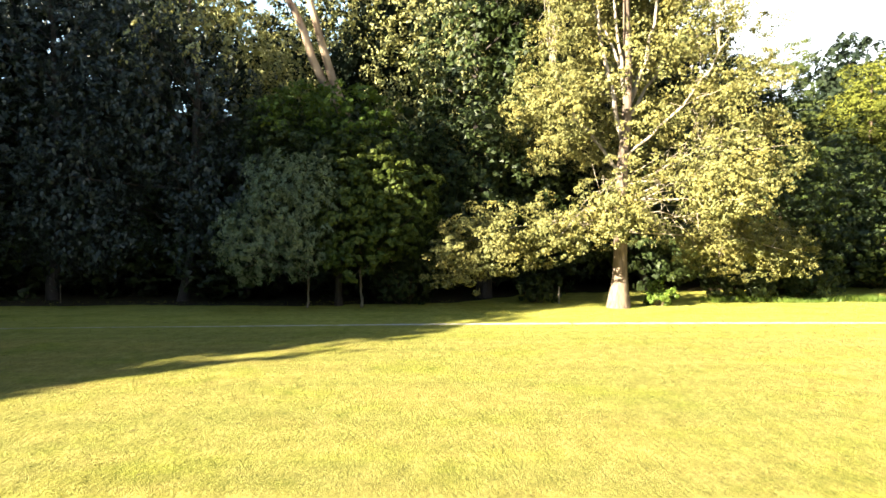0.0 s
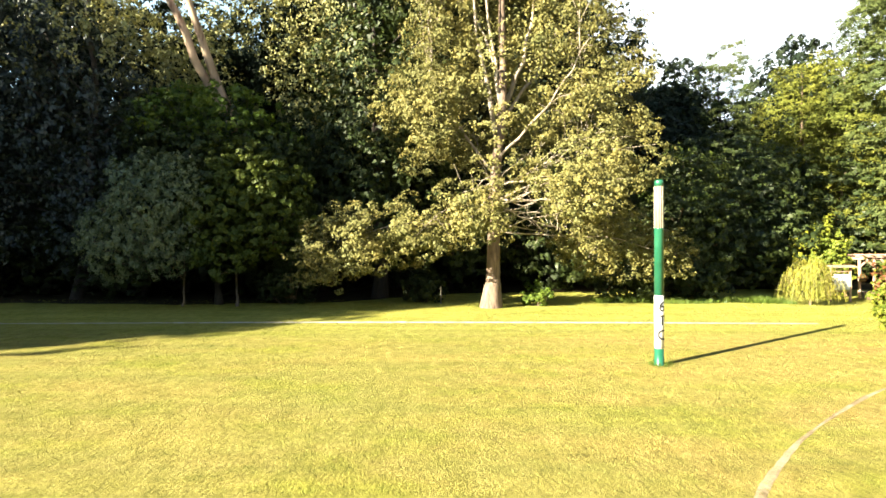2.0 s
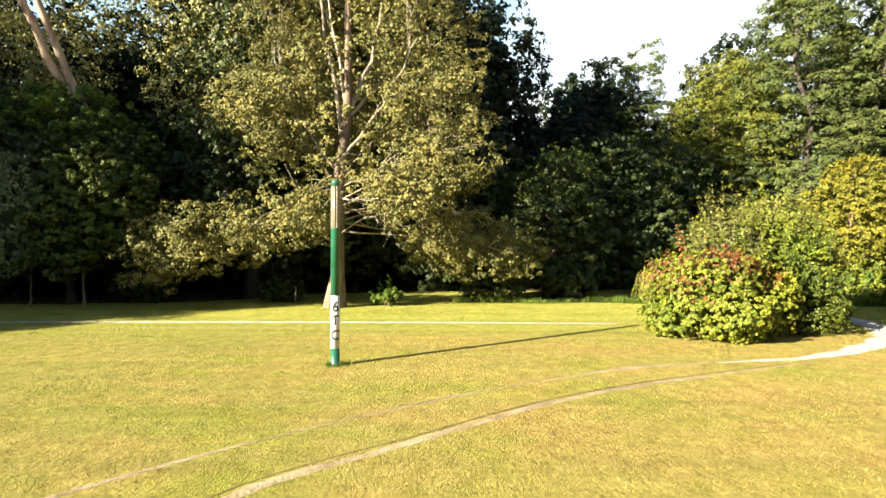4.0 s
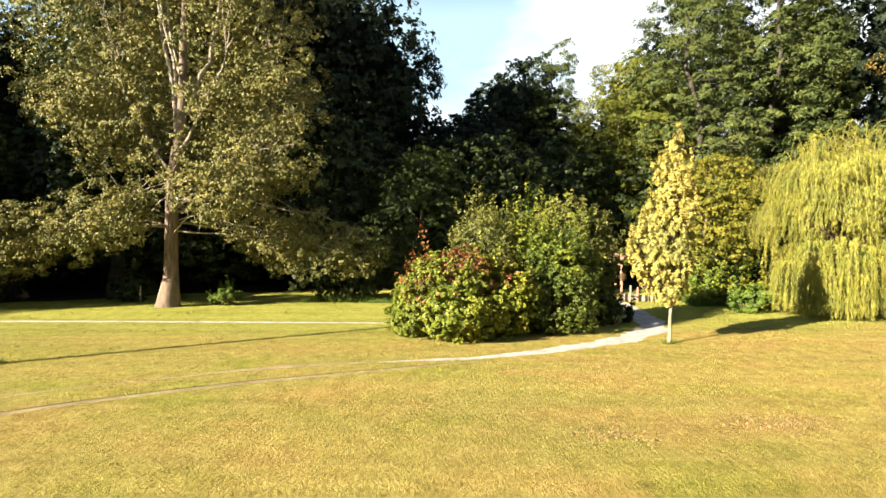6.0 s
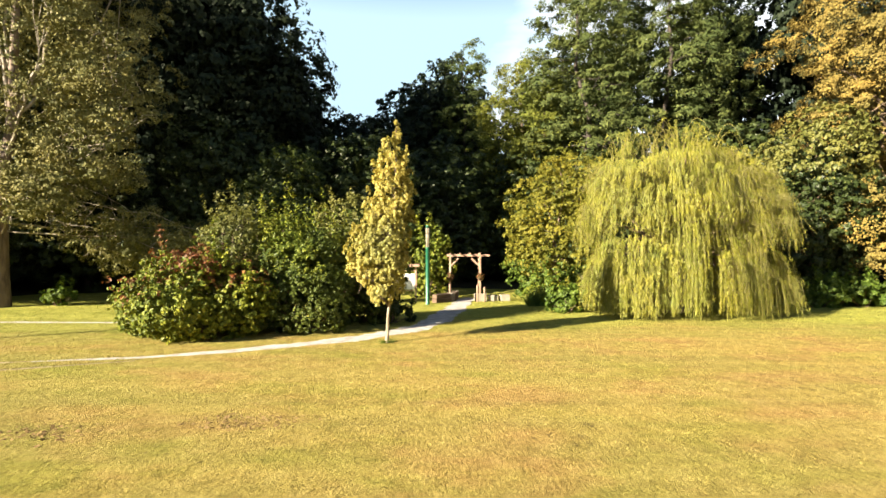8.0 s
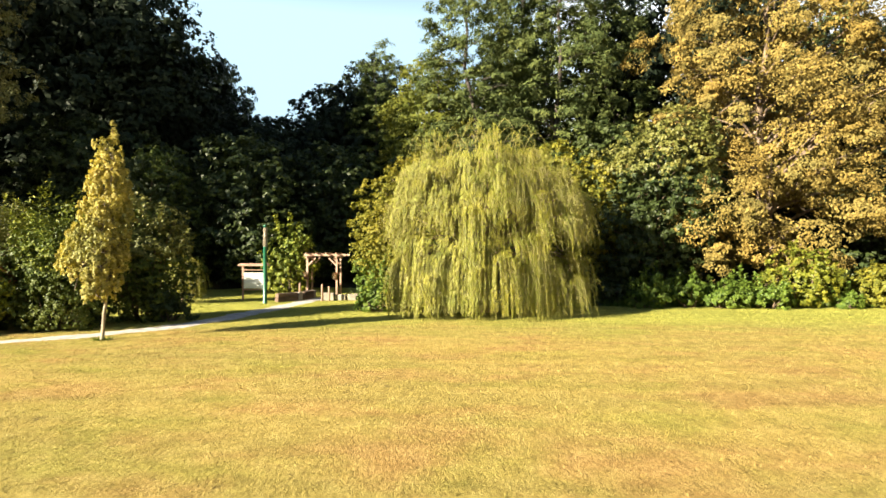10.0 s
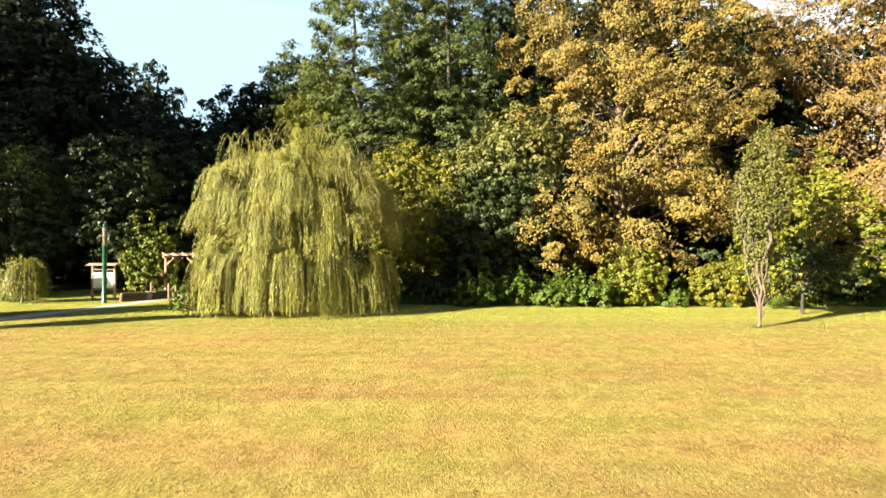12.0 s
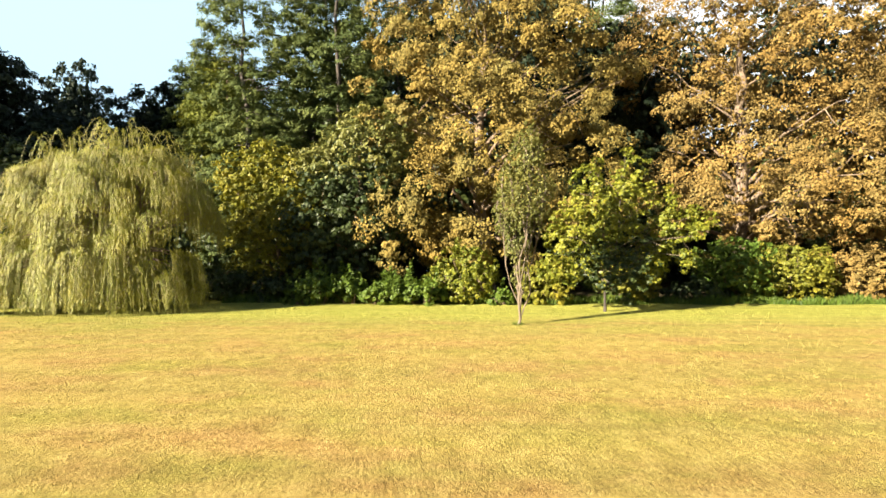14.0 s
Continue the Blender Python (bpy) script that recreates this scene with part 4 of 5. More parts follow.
make_belt("sky_block_belt", (98, 40), (104, -32), 6, 16.0, 8000, 2.2, "unseen belt of foliage at the meadow's end, added to cut sky light", 60)

# ---- tall soft conifers ----
CON_A = make_tree("conifer", (36.32, 34.5, 0.35), "very tall soft conifer with layered green needle sprays", 51,
                  [(0, 0, 5.0, 3.4, 3.2, 4.0), (0.2, 0, 9.0, 3.5, 3.2, 3.4), (0, 0, 13.5, 3.4, 3.1, 3.6), (0, 0, 17.5, 2.8, 2.6, 3.6), (0.2, 0, 21.5, 2.0, 1.8, 3.6)], 58000, CYPRESS, 0.26, 24, BARK_DARK, (0, 0), (0.25, 0.085), (1.05, 1.2), 34, 0.1, 0.42, 1.3, inner=0.4, uneven=0.22, group="tall conifers", category="conifer", limb_slope=0.1, jitter=0.4, lobes=9,
                  opening=lambda q: wobble(q, 0.9, 6) < -0.36)
again(CON_A, 42.91, 35.5, 130, 1.08, 1.0)
again(CON_A, 40.38, 40.0, 250, 1.1, 1.1)
again(CON_A, 46.98, 38.0, 40, 1.0, 1.05)
again(CON_A, 28.6, 43.3, 310, 0.8, 0.98)
again(CON_A, 62.0, 37.0, 100, 1.05, 0.95)
CON_B = make_tree("conifer", (33.0, 39.5, 0.35), "yellow-green conifer with layered needle sprays", 52,
                  [(0, 0, 4.6, 3.4, 3.2, 3.8), (0.2, 0, 8.6, 3.1, 2.9, 3.4), (0, 0, 12.4, 2.6, 2.4, 3.2), (0.2, 0, 15.2, 1.8, 1.6, 2.4)], 38000, CYPRESS_GOLD, 0.26, 16, BARK_BROWN, (0, 0), (0.25, 0.09), (1.0, 1.15), 20, 0.1, 0.5, 1.2, inner=0.45, uneven=0.2, group="tall conifers", category="conifer", limb_slope=0.1, jitter=0.4, lobes=9)
again(CON_B, 34.31, 37.0, 200, 0.95, 1.0)

# ---- golden and rusty trees in the east ----
make_tree("chestnut", (52.6, 28.0, 0.35), "large tree with withered golden brown leaves in hanging clusters", 61,
          [(0, 0, 9.0, 6.2, 5.0, 5.5), (-1.2, 0, 14.5, 5.2, 4.4, 5.5), (2.0, 0, 13.0, 5.2, 4.4, 5.0), (-3.6, -2.6, 5.0, 3.0, 2.4, 3.0), (3.2, -2.6, 5.6, 3.6, 2.6, 3.0), (0, -3.2, 7.2, 3.6, 2.4, 3.0), (0.4, -3.0, 3.6, 3.6, 2.0, 2.2), (-3.0, -2.6, 3.2, 2.4, 1.8, 2.2)],
          145000, CHESTNUT, 0.45, 17, BARK_BROWN, (0.2, 0), (0.125, 0.088), (1.05, 1.36), 40, 0.8, 0.7, 0.6, inner=0.6, uneven=0.3, group="autumn trees", jitter=0.32, core=10000, lobes=15,
          opening=lambda q: wobble(q, 0.85, 9) < -0.22)
make_tree("chestnut", (67.26, 28.5, 0.35), "large tree with rusty orange leaves in hanging clusters", 62,
          [(0, 0, 9.0, 6.6, 5.0, 6.0), (-2.5, 0, 14.0, 4.2, 4.0, 5.5), (3.2, 0, 14.0, 5.2, 4.4, 5.5), (-3.4, -2.4, 5.6, 3.0, 2.4, 2.8), (2.0, -3.0, 5.4, 4.0, 2.6, 3.2), (6.5, -2.0, 6.0, 4.0, 3.0, 4.6)],
          145000, RUST, 0.45, 17, BARK_BROWN, (-0.2, 0), (0.125, 0.088), (1.1, 1.36), 40, 0.8, 0.65, 0.6, inner=0.6, uneven=0.3, group="autumn trees", jitter=0.32, core=10000, lobes=15,
          opening=lambda q: wobble(q, 0.85, 11) < -0.24)
make_tree("chestnut", (78.26, 27.5, 0.35), "large tree with rusty orange leaves at the meadow's edge", 63,
          [(0, 0, 8.0, 5.5, 5.0, 6.0), (0, 0, 14.0, 4.6, 4.0, 5.0)], 16000, RUST, 0.4, 16, BARK_BROWN, (0, 0), (0.28, 0.17), (0.8, 1.3), 20, 0.7, group="autumn trees", core=1500)

# ---- trees between the willow and the chestnut ----
make_tree("edge_tree", (45.65, 26.2, 0.35), "dense mid-green tree with a yellowing top", 64,
          [(0, 0, 4.6, 3.2, 2.6, 4.2), (0.6, -0.2, 7.0, 2.4, 2.2, 2.6), (-1.4, -0.6, 3.6, 2.2, 2.0, 2.8)], 34000, WOODGREEN, 0.2, 8.4, None, (0.3, 0), (0.17, 0.12), (0.5, 1.3), 18, 0.4, group="trees at the wood's edge", core=2000,
          second=(SLENDER, lambda c: c[:, 2] > 6.2))
make_tree("edge_tree", (41.6, 27.0, 0.35), "yellow-green bushy tree behind the willow", 65,
          [(0, 0, 4.0, 2.8, 2.4, 3.8), (-1.0, 0, 5.4, 2.4, 2.2, 2.6)], 26000, GOLDGREEN, 0.16, 7.0, None, (0, 0), (0.17, 0.12), (0.5, 1.3), 14, 0.4, group="trees at the wood's edge", core=1500)
make_tree("edge_tree", (32.91, 26.0, 0.3), "bushy yellow-green tree beside the wooden gate", 66,
          [(0, 0, 3.4, 2.5, 2.0, 3.3), (0.9, 0.3, 5.2, 2.1, 1.8, 2.2), (-1.0, -0.5, 1.8, 1.6, 1.4, 1.8), (-1.4, 0, 3.6, 0.9, 0.9, 1.0)], 30000, AMBERGREEN, 0.15, 6.5, None, (0.2, 0), (0.13, 0.09), (0.42, 1.3), 14, 0.4, group="trees at the wood's edge", core=1500,
          second=(FRESH, lambda c: c[:, 2] < 1.9))


# ---- weeping willows ----
WILLOW_TWIG = solid("yellow_willow_twigs", [(0.16, 0.14, 0.03), (0.28, 0.24, 0.07)], 3, 0.6, relief=0.1)

def make_willow(at, label, seed, domes, boughs, bunches, leaves_each, trunk_r, leaf, bough_r, drop, ground=0.1, shoots=26):
    """A weeping willow: short trunk, arching limbs, and over the domes (x, y, z, rx, ry, rz) of its crown many boughs, each with bunches of strands that hang down like a curtain, set with narrow leaves."""
    rng = np.random.default_rng(seed)
    t = thing("weeping_willow", at, label, "tree")
    dm = np.array(domes, float)
    top = (dm[:, 2] + dm[:, 5]).max()
    fork = np.array([0, 0, top * 0.28])
    tb = Tubes()
    tb.add(stem(rng, (0, 0, -0.1), fork, 0.04, 7), np.linspace(trunk_r * 1.3, trunk_r * 0.8, 7), 12)
    part("trunk", tb.mesh("trunk", BARK_BROWN), None, t)
    area = dm[:, 3] * dm[:, 4] + (dm[:, 3] + dm[:, 4]) * dm[:, 5]
    n = boughs * 30
    pick = rng.choice(len(dm), n, p=area / area.sum())
    v = unit(rng.normal(size=(n, 3)))
    v[:, 2] = np.where(v[:, 2] < -0.1, -v[:, 2] * 0.6, v[:, 2])
    e = dm[pick, :3] + v * dm[pick, 3:] * rng.uniform(0.80, 1.04, (n, 1))
    ok = (e[:, 2] > 0.7) & (wobble(e, 1.3, seed) > -0.28)
    for i, d in enumerate(dm):
        ok &= ~((np.linalg.norm((e - d[:3]) / d[3:], axis=1) < 0.74) & (pick != i))
    e = e[ok]
    kept = spread_out(rng, e, math.sqrt(area.sum() * 3.2 / boughs) * 0.62)[:boughs]
    ends = e[kept]
    cc, nn = [], []
    strings = Tubes()

    def strand(p, m, way, spread):
        g = rng.uniform(0.0, 1, m)
        h = np.linspace(0, 1, len(p))
        cc.append(np.stack([np.interp(g, h, p[:, i]) for i in range(3)], -1) + rng.normal(size=(m, 3)) * spread)
        nn.append(unit(rng.normal(size=(m, 3)) * np.array([0.45, 0.45, 0.3]) + way * 1.0 + np.array([0, 0, 0.25])))

    for e in ends:
        flat_d = math.hypot(e[0], e[1])
        way = np.array([e[0], e[1], 0.0]) / max(flat_d, 0.3)
        side = np.array([-way[1], way[0], 0.0])
        tb = Tubes()
        tb.add(stem(rng, fork, e - way * 0.3, 0.05, 8, 0.12), np.linspace(trunk_r * 0.28, 0.015, 8), 5)
        part("limb", tb.mesh("limb", BARK_BROWN), None, t)
        rb = bough_r * rng.uniform(0.7, 1.35)
        fall = rng.uniform(*drop) if e[2] > 3.3 or rng.uniform() < 0.15 else e[2] * 1.1
        for b in range(bunches):
            # each bunch parts from the arch of the bough and keeps together
            u = rng.uniform(-1, 1)
            s0 = e + side * u * rb + way * rng.uniform(-0.5, 0.55) * rb + np.array([0, 0, -0.45 * u * u * rb + rng.normal() * 0.05])
            long = fall * rng.uniform(0.55, 1.2)
            for q in range(5):
                s1 = s0 + rng.normal(size=3) * 0.07
                low = max(ground + rng.uniform(0, 0.3), s1[2] - long * rng.uniform(0.7, 1.1))
                if low > s1[2] - 0.25:
                    continue
                out = way * rng.uniform(0.1, 0.55) + rng.normal(size=3) * np.array([0.10, 0.10, 0])
                h = np.linspace(0, 1, 7)
                fo = 1 - np.exp(-h * 3.2)
                sway = rng.normal(size=2) * 0.10
                p = np.c_[s1[0] + out[0] * fo + sway[0] * h, s1[1] + out[1] * fo + sway[1] * h, s1[2] + 0.16 * np.sin(np.clip(h * 7, 0, math.pi)) - (s1[2] - low) * h ** 1.15]
                strings.add(p[[0, 2, 6]], (0.007, 0.005, 0.003), 3)
                strand(p, max(5, int(leaves_each * (s1[2] - low))), way + side * u * 0.5, np.array([0.02, 0.02, 0.02]))
    # thin shoots that arch above the top
    for q in range(shoots):
        d = dm[rng.choice(len(dm), p=area / area.sum())]
        if d[2] + d[5] < top * 0.72:
            continue
        a = rng.uniform(0, 6.28)
        f = rng.uniform(0.0, 0.6)
        s0 = d[:3] + np.array([math.cos(a) * d[3] * f, math.sin(a) * d[4] * f, d[5] * math.sqrt(1 - f * f) * 0.96])
        h = np.linspace(0, 1, 10)
        o = rng.uniform(0.3, 0.9) * d[3] * 0.6
        k = rng.uniform(0.4, 1.0) * d[5] * 0.42
        p = np.c_[s0[0] + math.cos(a) * o * h, s0[1] + math.sin(a) * o * h, s0[2] + (4.0 * h - 4.6 * h * h) * k]
        strings.add(p, np.linspace(0.012, 0.003, 10), 3)
        strand(p, int(40 * d[5] / 2), np.array([math.cos(a), math.sin(a), 0.4]), 0.03)
    part("twig_curtain", strings.mesh("twig_curtain", WILLOW_TWIG), None, t)
    part("foliage", leaf_mesh("foliage", rng, np.concatenate(cc), np.concatenate(nn), leaf[0], leaf[1], WILLOW, 2.2, 0.1), None, t)
    return t


make_willow((36.62, 20.95, 0.0), "broad weeping willow with pale yellow-green strands hanging to the grass", 71,
            [(0.3, 0, 4.2, 2.7, 2.8, 2.8), (-2.0, -0.2, 4.1, 1.6, 2.2, 2.5), (2.1, -0.2, 3.8, 1.8, 2.3, 2.2), (-2.05, -1.0, 1.9, 1.45, 1.7, 1.9), (0.4, -1.4, 2.0, 2.4, 1.6, 1.9), (2.45, -0.8, 1.6, 1.15, 1.5, 1.3), (-0.2, 0.2, 2.4, 2.4, 2.2, 2.6), (-1.75, -0.4, 6.2, 0.45, 0.45, 0.75)],
            240, 8, 31, 0.3, (0.14, 0.018), 0.5, (0.7, 1.8), 0.04, 150)
make_willow((22.4, 24.0, 0.0), "small weeping willow with pale strands near the notice board", 72, [(0, 0, 1.45, 0.75, 0.6, 0.65)], 16, 4, 20, 0.045, (0.13, 0.03), 0.2, (0.5, 1.5), 0.1, 6)

# ---- the yellow columnar tree ----
make_tree("columnar_tree", (25.66, 13.7, 0), "slim young tree with golden yellow leaves standing by the path", 73,
          [(-0.12, 0, 2.3, 0.78, 0.74, 0.95), (0.02, 0, 3.1, 0.72, 0.70, 1.1), (0.14, 0, 4.1, 0.52, 0.52, 1.0), (0.22, 0, 4.9, 0.32, 0.32, 0.8), (0.27, 0, 5.55, 0.10, 0.10, 0.5), (-0.02, 0, 1.45, 0.50, 0.50, 0.42), (-0.62, 0, 2.5, 0.34, 0.40, 0.7), (0.50, 0.1, 3.4, 0.26, 0.3, 1.1),
           (-0.22, 0.1, 4.75, 0.10, 0.12, 0.6), (0.48, -0.1, 4.8, 0.10, 0.12, 0.65), (-0.52, 0.0, 3.7, 0.12, 0.14, 0.6), (0.05, -0.2, 5.2, 0.08, 0.1, 0.5)],
          38000, YELLOWTREE, 0.045, 5.8, BARK_YOUNG, (0.28, 0), (0.072, 0.050), (0.13, 1.2), 60, 0.4, 2.2, 0.8, inner=0.35, uneven=0.34, limb_mat=BARK_GREY, limb_slope=1.8, flare=1.3, bend=0.01, jitter=0.5,
          opening=lambda q: wobble(q, 3.2, 3) < -0.7)

# ---- the slender poplar and the maple before the chestnuts ----
make_tree("slender_poplar", (52.75, 16.45, 0), "slender upright young poplar with sparse grey-green leaves", 74,
          [(0.0, 0, 1.5, 0.27, 0.25, 0.7), (0.02, 0, 2.6, 0.50, 0.42, 0.9), (0.05, 0, 3.6, 0.76, 0.52, 1.1), (0.22, 0, 4.4, 0.80, 0.55, 1.1), (0.32, 0, 5.3, 0.52, 0.45, 0.9), (0.4, 0, 6.1, 0.24, 0.22, 0.6)],
          21000, SLENDER, 0.045, 6.2, BARK_GREY, (0.3, 0), (0.075, 0.045), (0.12, 1.2), 80, 0.1, 2.6, 0.9, inner=0.25, uneven=0.4, jitter=0.6, limb_mat=BARK_GREY, limb_slope=2.4, flare=1.3, twig=0.5,
          forks=[(0.35, 180, 0.6, 4.6, 0.024), (0.45, 15, 0.65, 4.9, 0.026), (0.6, 160, 0.35, 5.0, 0.022), (0.5, -40, 0.4, 4.6, 0.02), (0.9, 190, 0.7, 3.4, 0.018), (0.8, 5, 0.75, 3.6, 0.018), (0.7, 100, 0.4, 4.2, 0.018), (1.1, 175, 0.5, 4.2, 0.016), (1.2, -10, 0.45, 4.4, 0.016)])
# low middle in darker leaves, standing in for the shade inside the crown
make_tree("maple", (56.78, 20.2, 0.02), "young maple with bright yellow-green leaves", 75,
          [(0.2, 0.2, 3.4, 1.5, 1.3, 1.6), (0.9, 0.2, 5.0, 1.05, 1.0, 1.2), (0.95, 0.2, 6.3, 0.36, 0.36, 0.8), (1.9, 0.2, 4.7, 0.5, 0.5, 0.9), (3.0, 0.2, 3.6, 1.2, 1.0, 0.65), (-0.7, 0.2, 4.8, 0.45, 0.5, 1.0), (-1.3, 0.2, 3.1, 0.8, 0.8, 0.9), (0.6, 0.2, 1.7, 1.6, 1.3, 1.2), (2.5, 0.2, 2.2, 0.9, 0.9, 0.55), (-1.6, 0.1, 1.5, 0.9, 0.8, 0.8), (0.25, 0.2, 5.9, 0.26, 0.26, 0.8), (1.65, 0.2, 5.7, 0.24, 0.24, 0.75), (-0.25, 0.2, 5.4, 0.24, 0.24, 0.7), (2.6, 0.2, 4.6, 0.24, 0.24, 0.6)],
          22000, MAPLE, 0.05, 6.4, BARK_DARK, (0.8, 0), (0.115, 0.095), (0.34, 1.3), 30, 0.5, 0.6, 0.8, inner=0.35, uneven=0.4, limb_mat=BARK_GREY, core=700, opening=lambda q: wobble(q, 1.8, 5) < -0.35,
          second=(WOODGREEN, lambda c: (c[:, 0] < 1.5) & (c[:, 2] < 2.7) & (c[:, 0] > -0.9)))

# ---- the shrubs by the path ----
make_shrub("shrub", (20.07, 14.6, 0), "rounded shrub with yellow-green leaves and reddening tips", 81,
           [(-0.25, 0.2, 0.8, 1.6, 1.7, 0.95), (-0.05, 0.3, 1.6, 1.15, 1.4, 0.85), (-1.35, 0.0, 0.55, 0.85, 0.9, 0.6), (1.2, 0.4, 0.9, 1.2, 1.4, 1.1)], 44000, SHRUB, (0.10, 0.068), (0.21, 1.15), 30, uneven=0.4, core=2200, jitter=0.5,
           second=(REDSHRUB, lambda c: (c[:, 2] > 1.5) & (wobble(c, 2.2, 5) > 0.12) | (c[:, 0] < -0.9) & (c[:, 2] > 1.15) & (wobble(c, 2.5, 6) > 0.38) | (c[:, 0] > 1.0) & (c[:, 2] > 1.55) & (wobble(c, 2.5, 7) > 0.3)), second_label="reddened leaves", inner=0.5, shoots=70)
# brighter leaves for the sunlit top, darker ones for the shade below
make_shrub("shrub", (22.75, 15.9, 0), "tall green shrub with long leafy shoots behind the reddening one", 82,
           [(0, 0, 1.2, 1.6, 1.2, 1.4), (-0.6, 0.2, 2.2, 1.0, 1.0, 1.0), (0.9, 0.4, 1.8, 1.1, 1.0, 1.2), (-1.0, -0.2, 1.4, 1.0, 1.0, 1.2)], 42000, MIDGREEN, (0.095, 0.05), (0.22, 1.15), 30, jitter=0.5, inner=0.45, uneven=0.4, shoots=130, core=2500, shoot_length=(0.4, 1.15), second=(SHRUB, lambda c: (c[:, 2] > 1.7) & (wobble(c, 1.5, 8) + 0.4 * (c[:, 2] - 2.3) > 0)))
make_shrub("shrub", (20.7, 15.8, 0), "thin twiggy shrub with olive leaves", 83,
           [(0, 0, 1.8, 0.9, 0.9, 1.6), (-0.1, 0, 2.8, 0.6, 0.6, 0.7)], 10000, SLENDER, (0.09, 0.05), (0.28, 1.3), 50, inner=0.3, uneven=0.4, shoots=110, shoot_length=(0.4, 1.0))
make_shrub("shrub", (24.15, 18.0, 0), "rounded tall shrub with a browning top", 84,
           [(0, 0, 1.8, 1.4, 1.2, 2.0), (0.1, 0, 3.3, 1.2, 1.0, 1.1), (0.6, -0.2, 0.7, 0.9, 0.9, 0.9)], 22000, MIDGREEN, (0.10, 0.065), (0.26, 1.15), 24, inner=0.5, uneven=0.35, shoots=60, core=1800, second=(SLENDER, lambda c: c[:, 2] > 2.2))

# ---- low shrubs along the wood's edge ----
for i, (x, y, w, h, mat, words) in enumerate([
        (42.2, 24.6, 1.3, 1.0, WOODGREEN, "low dark green shrub at the wood's edge"), (44.7, 23.1, 0.75, 1.3, FRESH, "low fresh green shrub at the wood's edge"), (46.1, 23.1, 0.85, 1.3, FRESH, "low fresh green shrub at the wood's edge"), (47.4, 22.9, 0.7, 0.8, FRESH, "small fresh green shrub at the wood's edge"),
        (43.9, 22.9, 0.55, 0.5, FRESH, "small tufted shrub at the wood's edge"), (49.3, 22.9, 0.8, 0.85, FRESH, "small fresh green shrub at the wood's edge"), (53.0, 23.0, 0.7, 0.5, FRESH, "small tufted shrub between larger ones"),
        (48.3, 23.2, 1.0, 1.15, FRESH, "low fresh green shrub at the wood's edge"), (51.3, 23.5, 1.35, 2.3, MAPLE, "bright yellow-green elder shrub under the golden tree"), (55.1, 23.6, 1.6, 2.1, GOLDGREEN, "yellow-green shrub under the golden tree"),
        (58.92, 24.4, 1.4, 1.6, GOLDGREEN, "yellow-green shrub at the wood's edge"), (62.35, 24.8, 1.4, 0.9, WOODGREEN, "low dark green shrub at the wood's edge"), (64.75, 25.0, 1.7, 2.9, FRESH, "leaning green shrub at the wood's edge"),
        (67.06, 24.6, 2.2, 2.6, GOLDGREEN, "rounded olive shrub at the wood's edge"), (70.76, 24.8, 1.5, 2.2, RUST, "brown thin shrub at the wood's edge"), (73.76, 24.4, 1.8, 1.6, WOODGREEN, "low dark green shrub at the wood's edge"),
        (9.3, 23.4, 0.8, 0.7, FRESH, "low leafy shrub beside the great poplar"), (3.9, 25.0, 1.0, 1.2, WOODGREEN, "low dark shrub beside the great poplar"), (-2.5, 24.4, 1.5, 3.2, WOODGREEN, "dark green shrub under the twin-stemmed tree"), (14.83, 26.2, 1.6, 1.5, WOODGREEN, "low dark green shrub at the wood's edge"),
        (18.51, 27.0, 1.8, 2.0, WOODGREEN, "dark green shrub at the wood's edge"), (26.3, 28.3, 1.4, 3.6, SHRUB, "leafy green shrub behind the notice board"), (25.87, 30.4, 1.6, 2.6, WOODGREEN, "dark green shrub behind the notice board"),
        # the two behind the willow are fillers, added to darken a lit gap
        (32.1, 24.3, 1.0, 1.0, SHRUB, "low green shrub beside the gate"), (25.3, 17.6, 0.7, 0.65, WOODGREEN, "low dark shrub beside the path"), (33.71, 23.6, 1.0, 0.9, GOLDGREEN, "low tufted shrub beside the willow"), (39.7, 24.7, 1.5, 1.5, WOODGREEN, "dark green filler shrub behind the willow"), (37.0, 25.2, 1.5, 1.7, WOODGREEN, "dark green filler shrub behind the willow"), (32.2, 20.9, 0.7, 0.95, FRESH, "low green shrub before the willow")]):
    make_shrub("low_shrub", (x, y, float(rise(x, y))), words, 200 + i, [(0, 0, h * 0.45, w, w * 0.8, h * 0.5), (0.3 * w, 0, h * 0.62, w * 0.6, w * 0.6, h * 0.38)], int(1500 * w * h) + 900, mat, (0.15, 0.10), (0.3, 1.3), 12, "low shrubs at the wood's edge", inner=0.45, shoots=14, uneven=0.4, core=int(90 * w * h))


# ---- boxes of wood, with bevelled edges ----
def box(bm, at, size, turn=(0, 0, 0), bevel=0.008):
    m = Matrix.LocRotScale(at, Euler([radians(a) for a in turn]), None) @ Matrix.Diagonal((*size, 1))
    g = bmesh.ops.create_cube(bm, size=1.0, matrix=m)
    if bevel:
        es = list({e for v in g["verts"] for e in v.link_edges})
        bmesh.ops.bevel(bm, geom=es, offset=bevel, segments=1, affect="EDGES")
    return bm


def one_box(at, size, turn=(0, 0, 0), bevel=0.008):
    return box(bmesh.new(), at, size, turn, bevel)


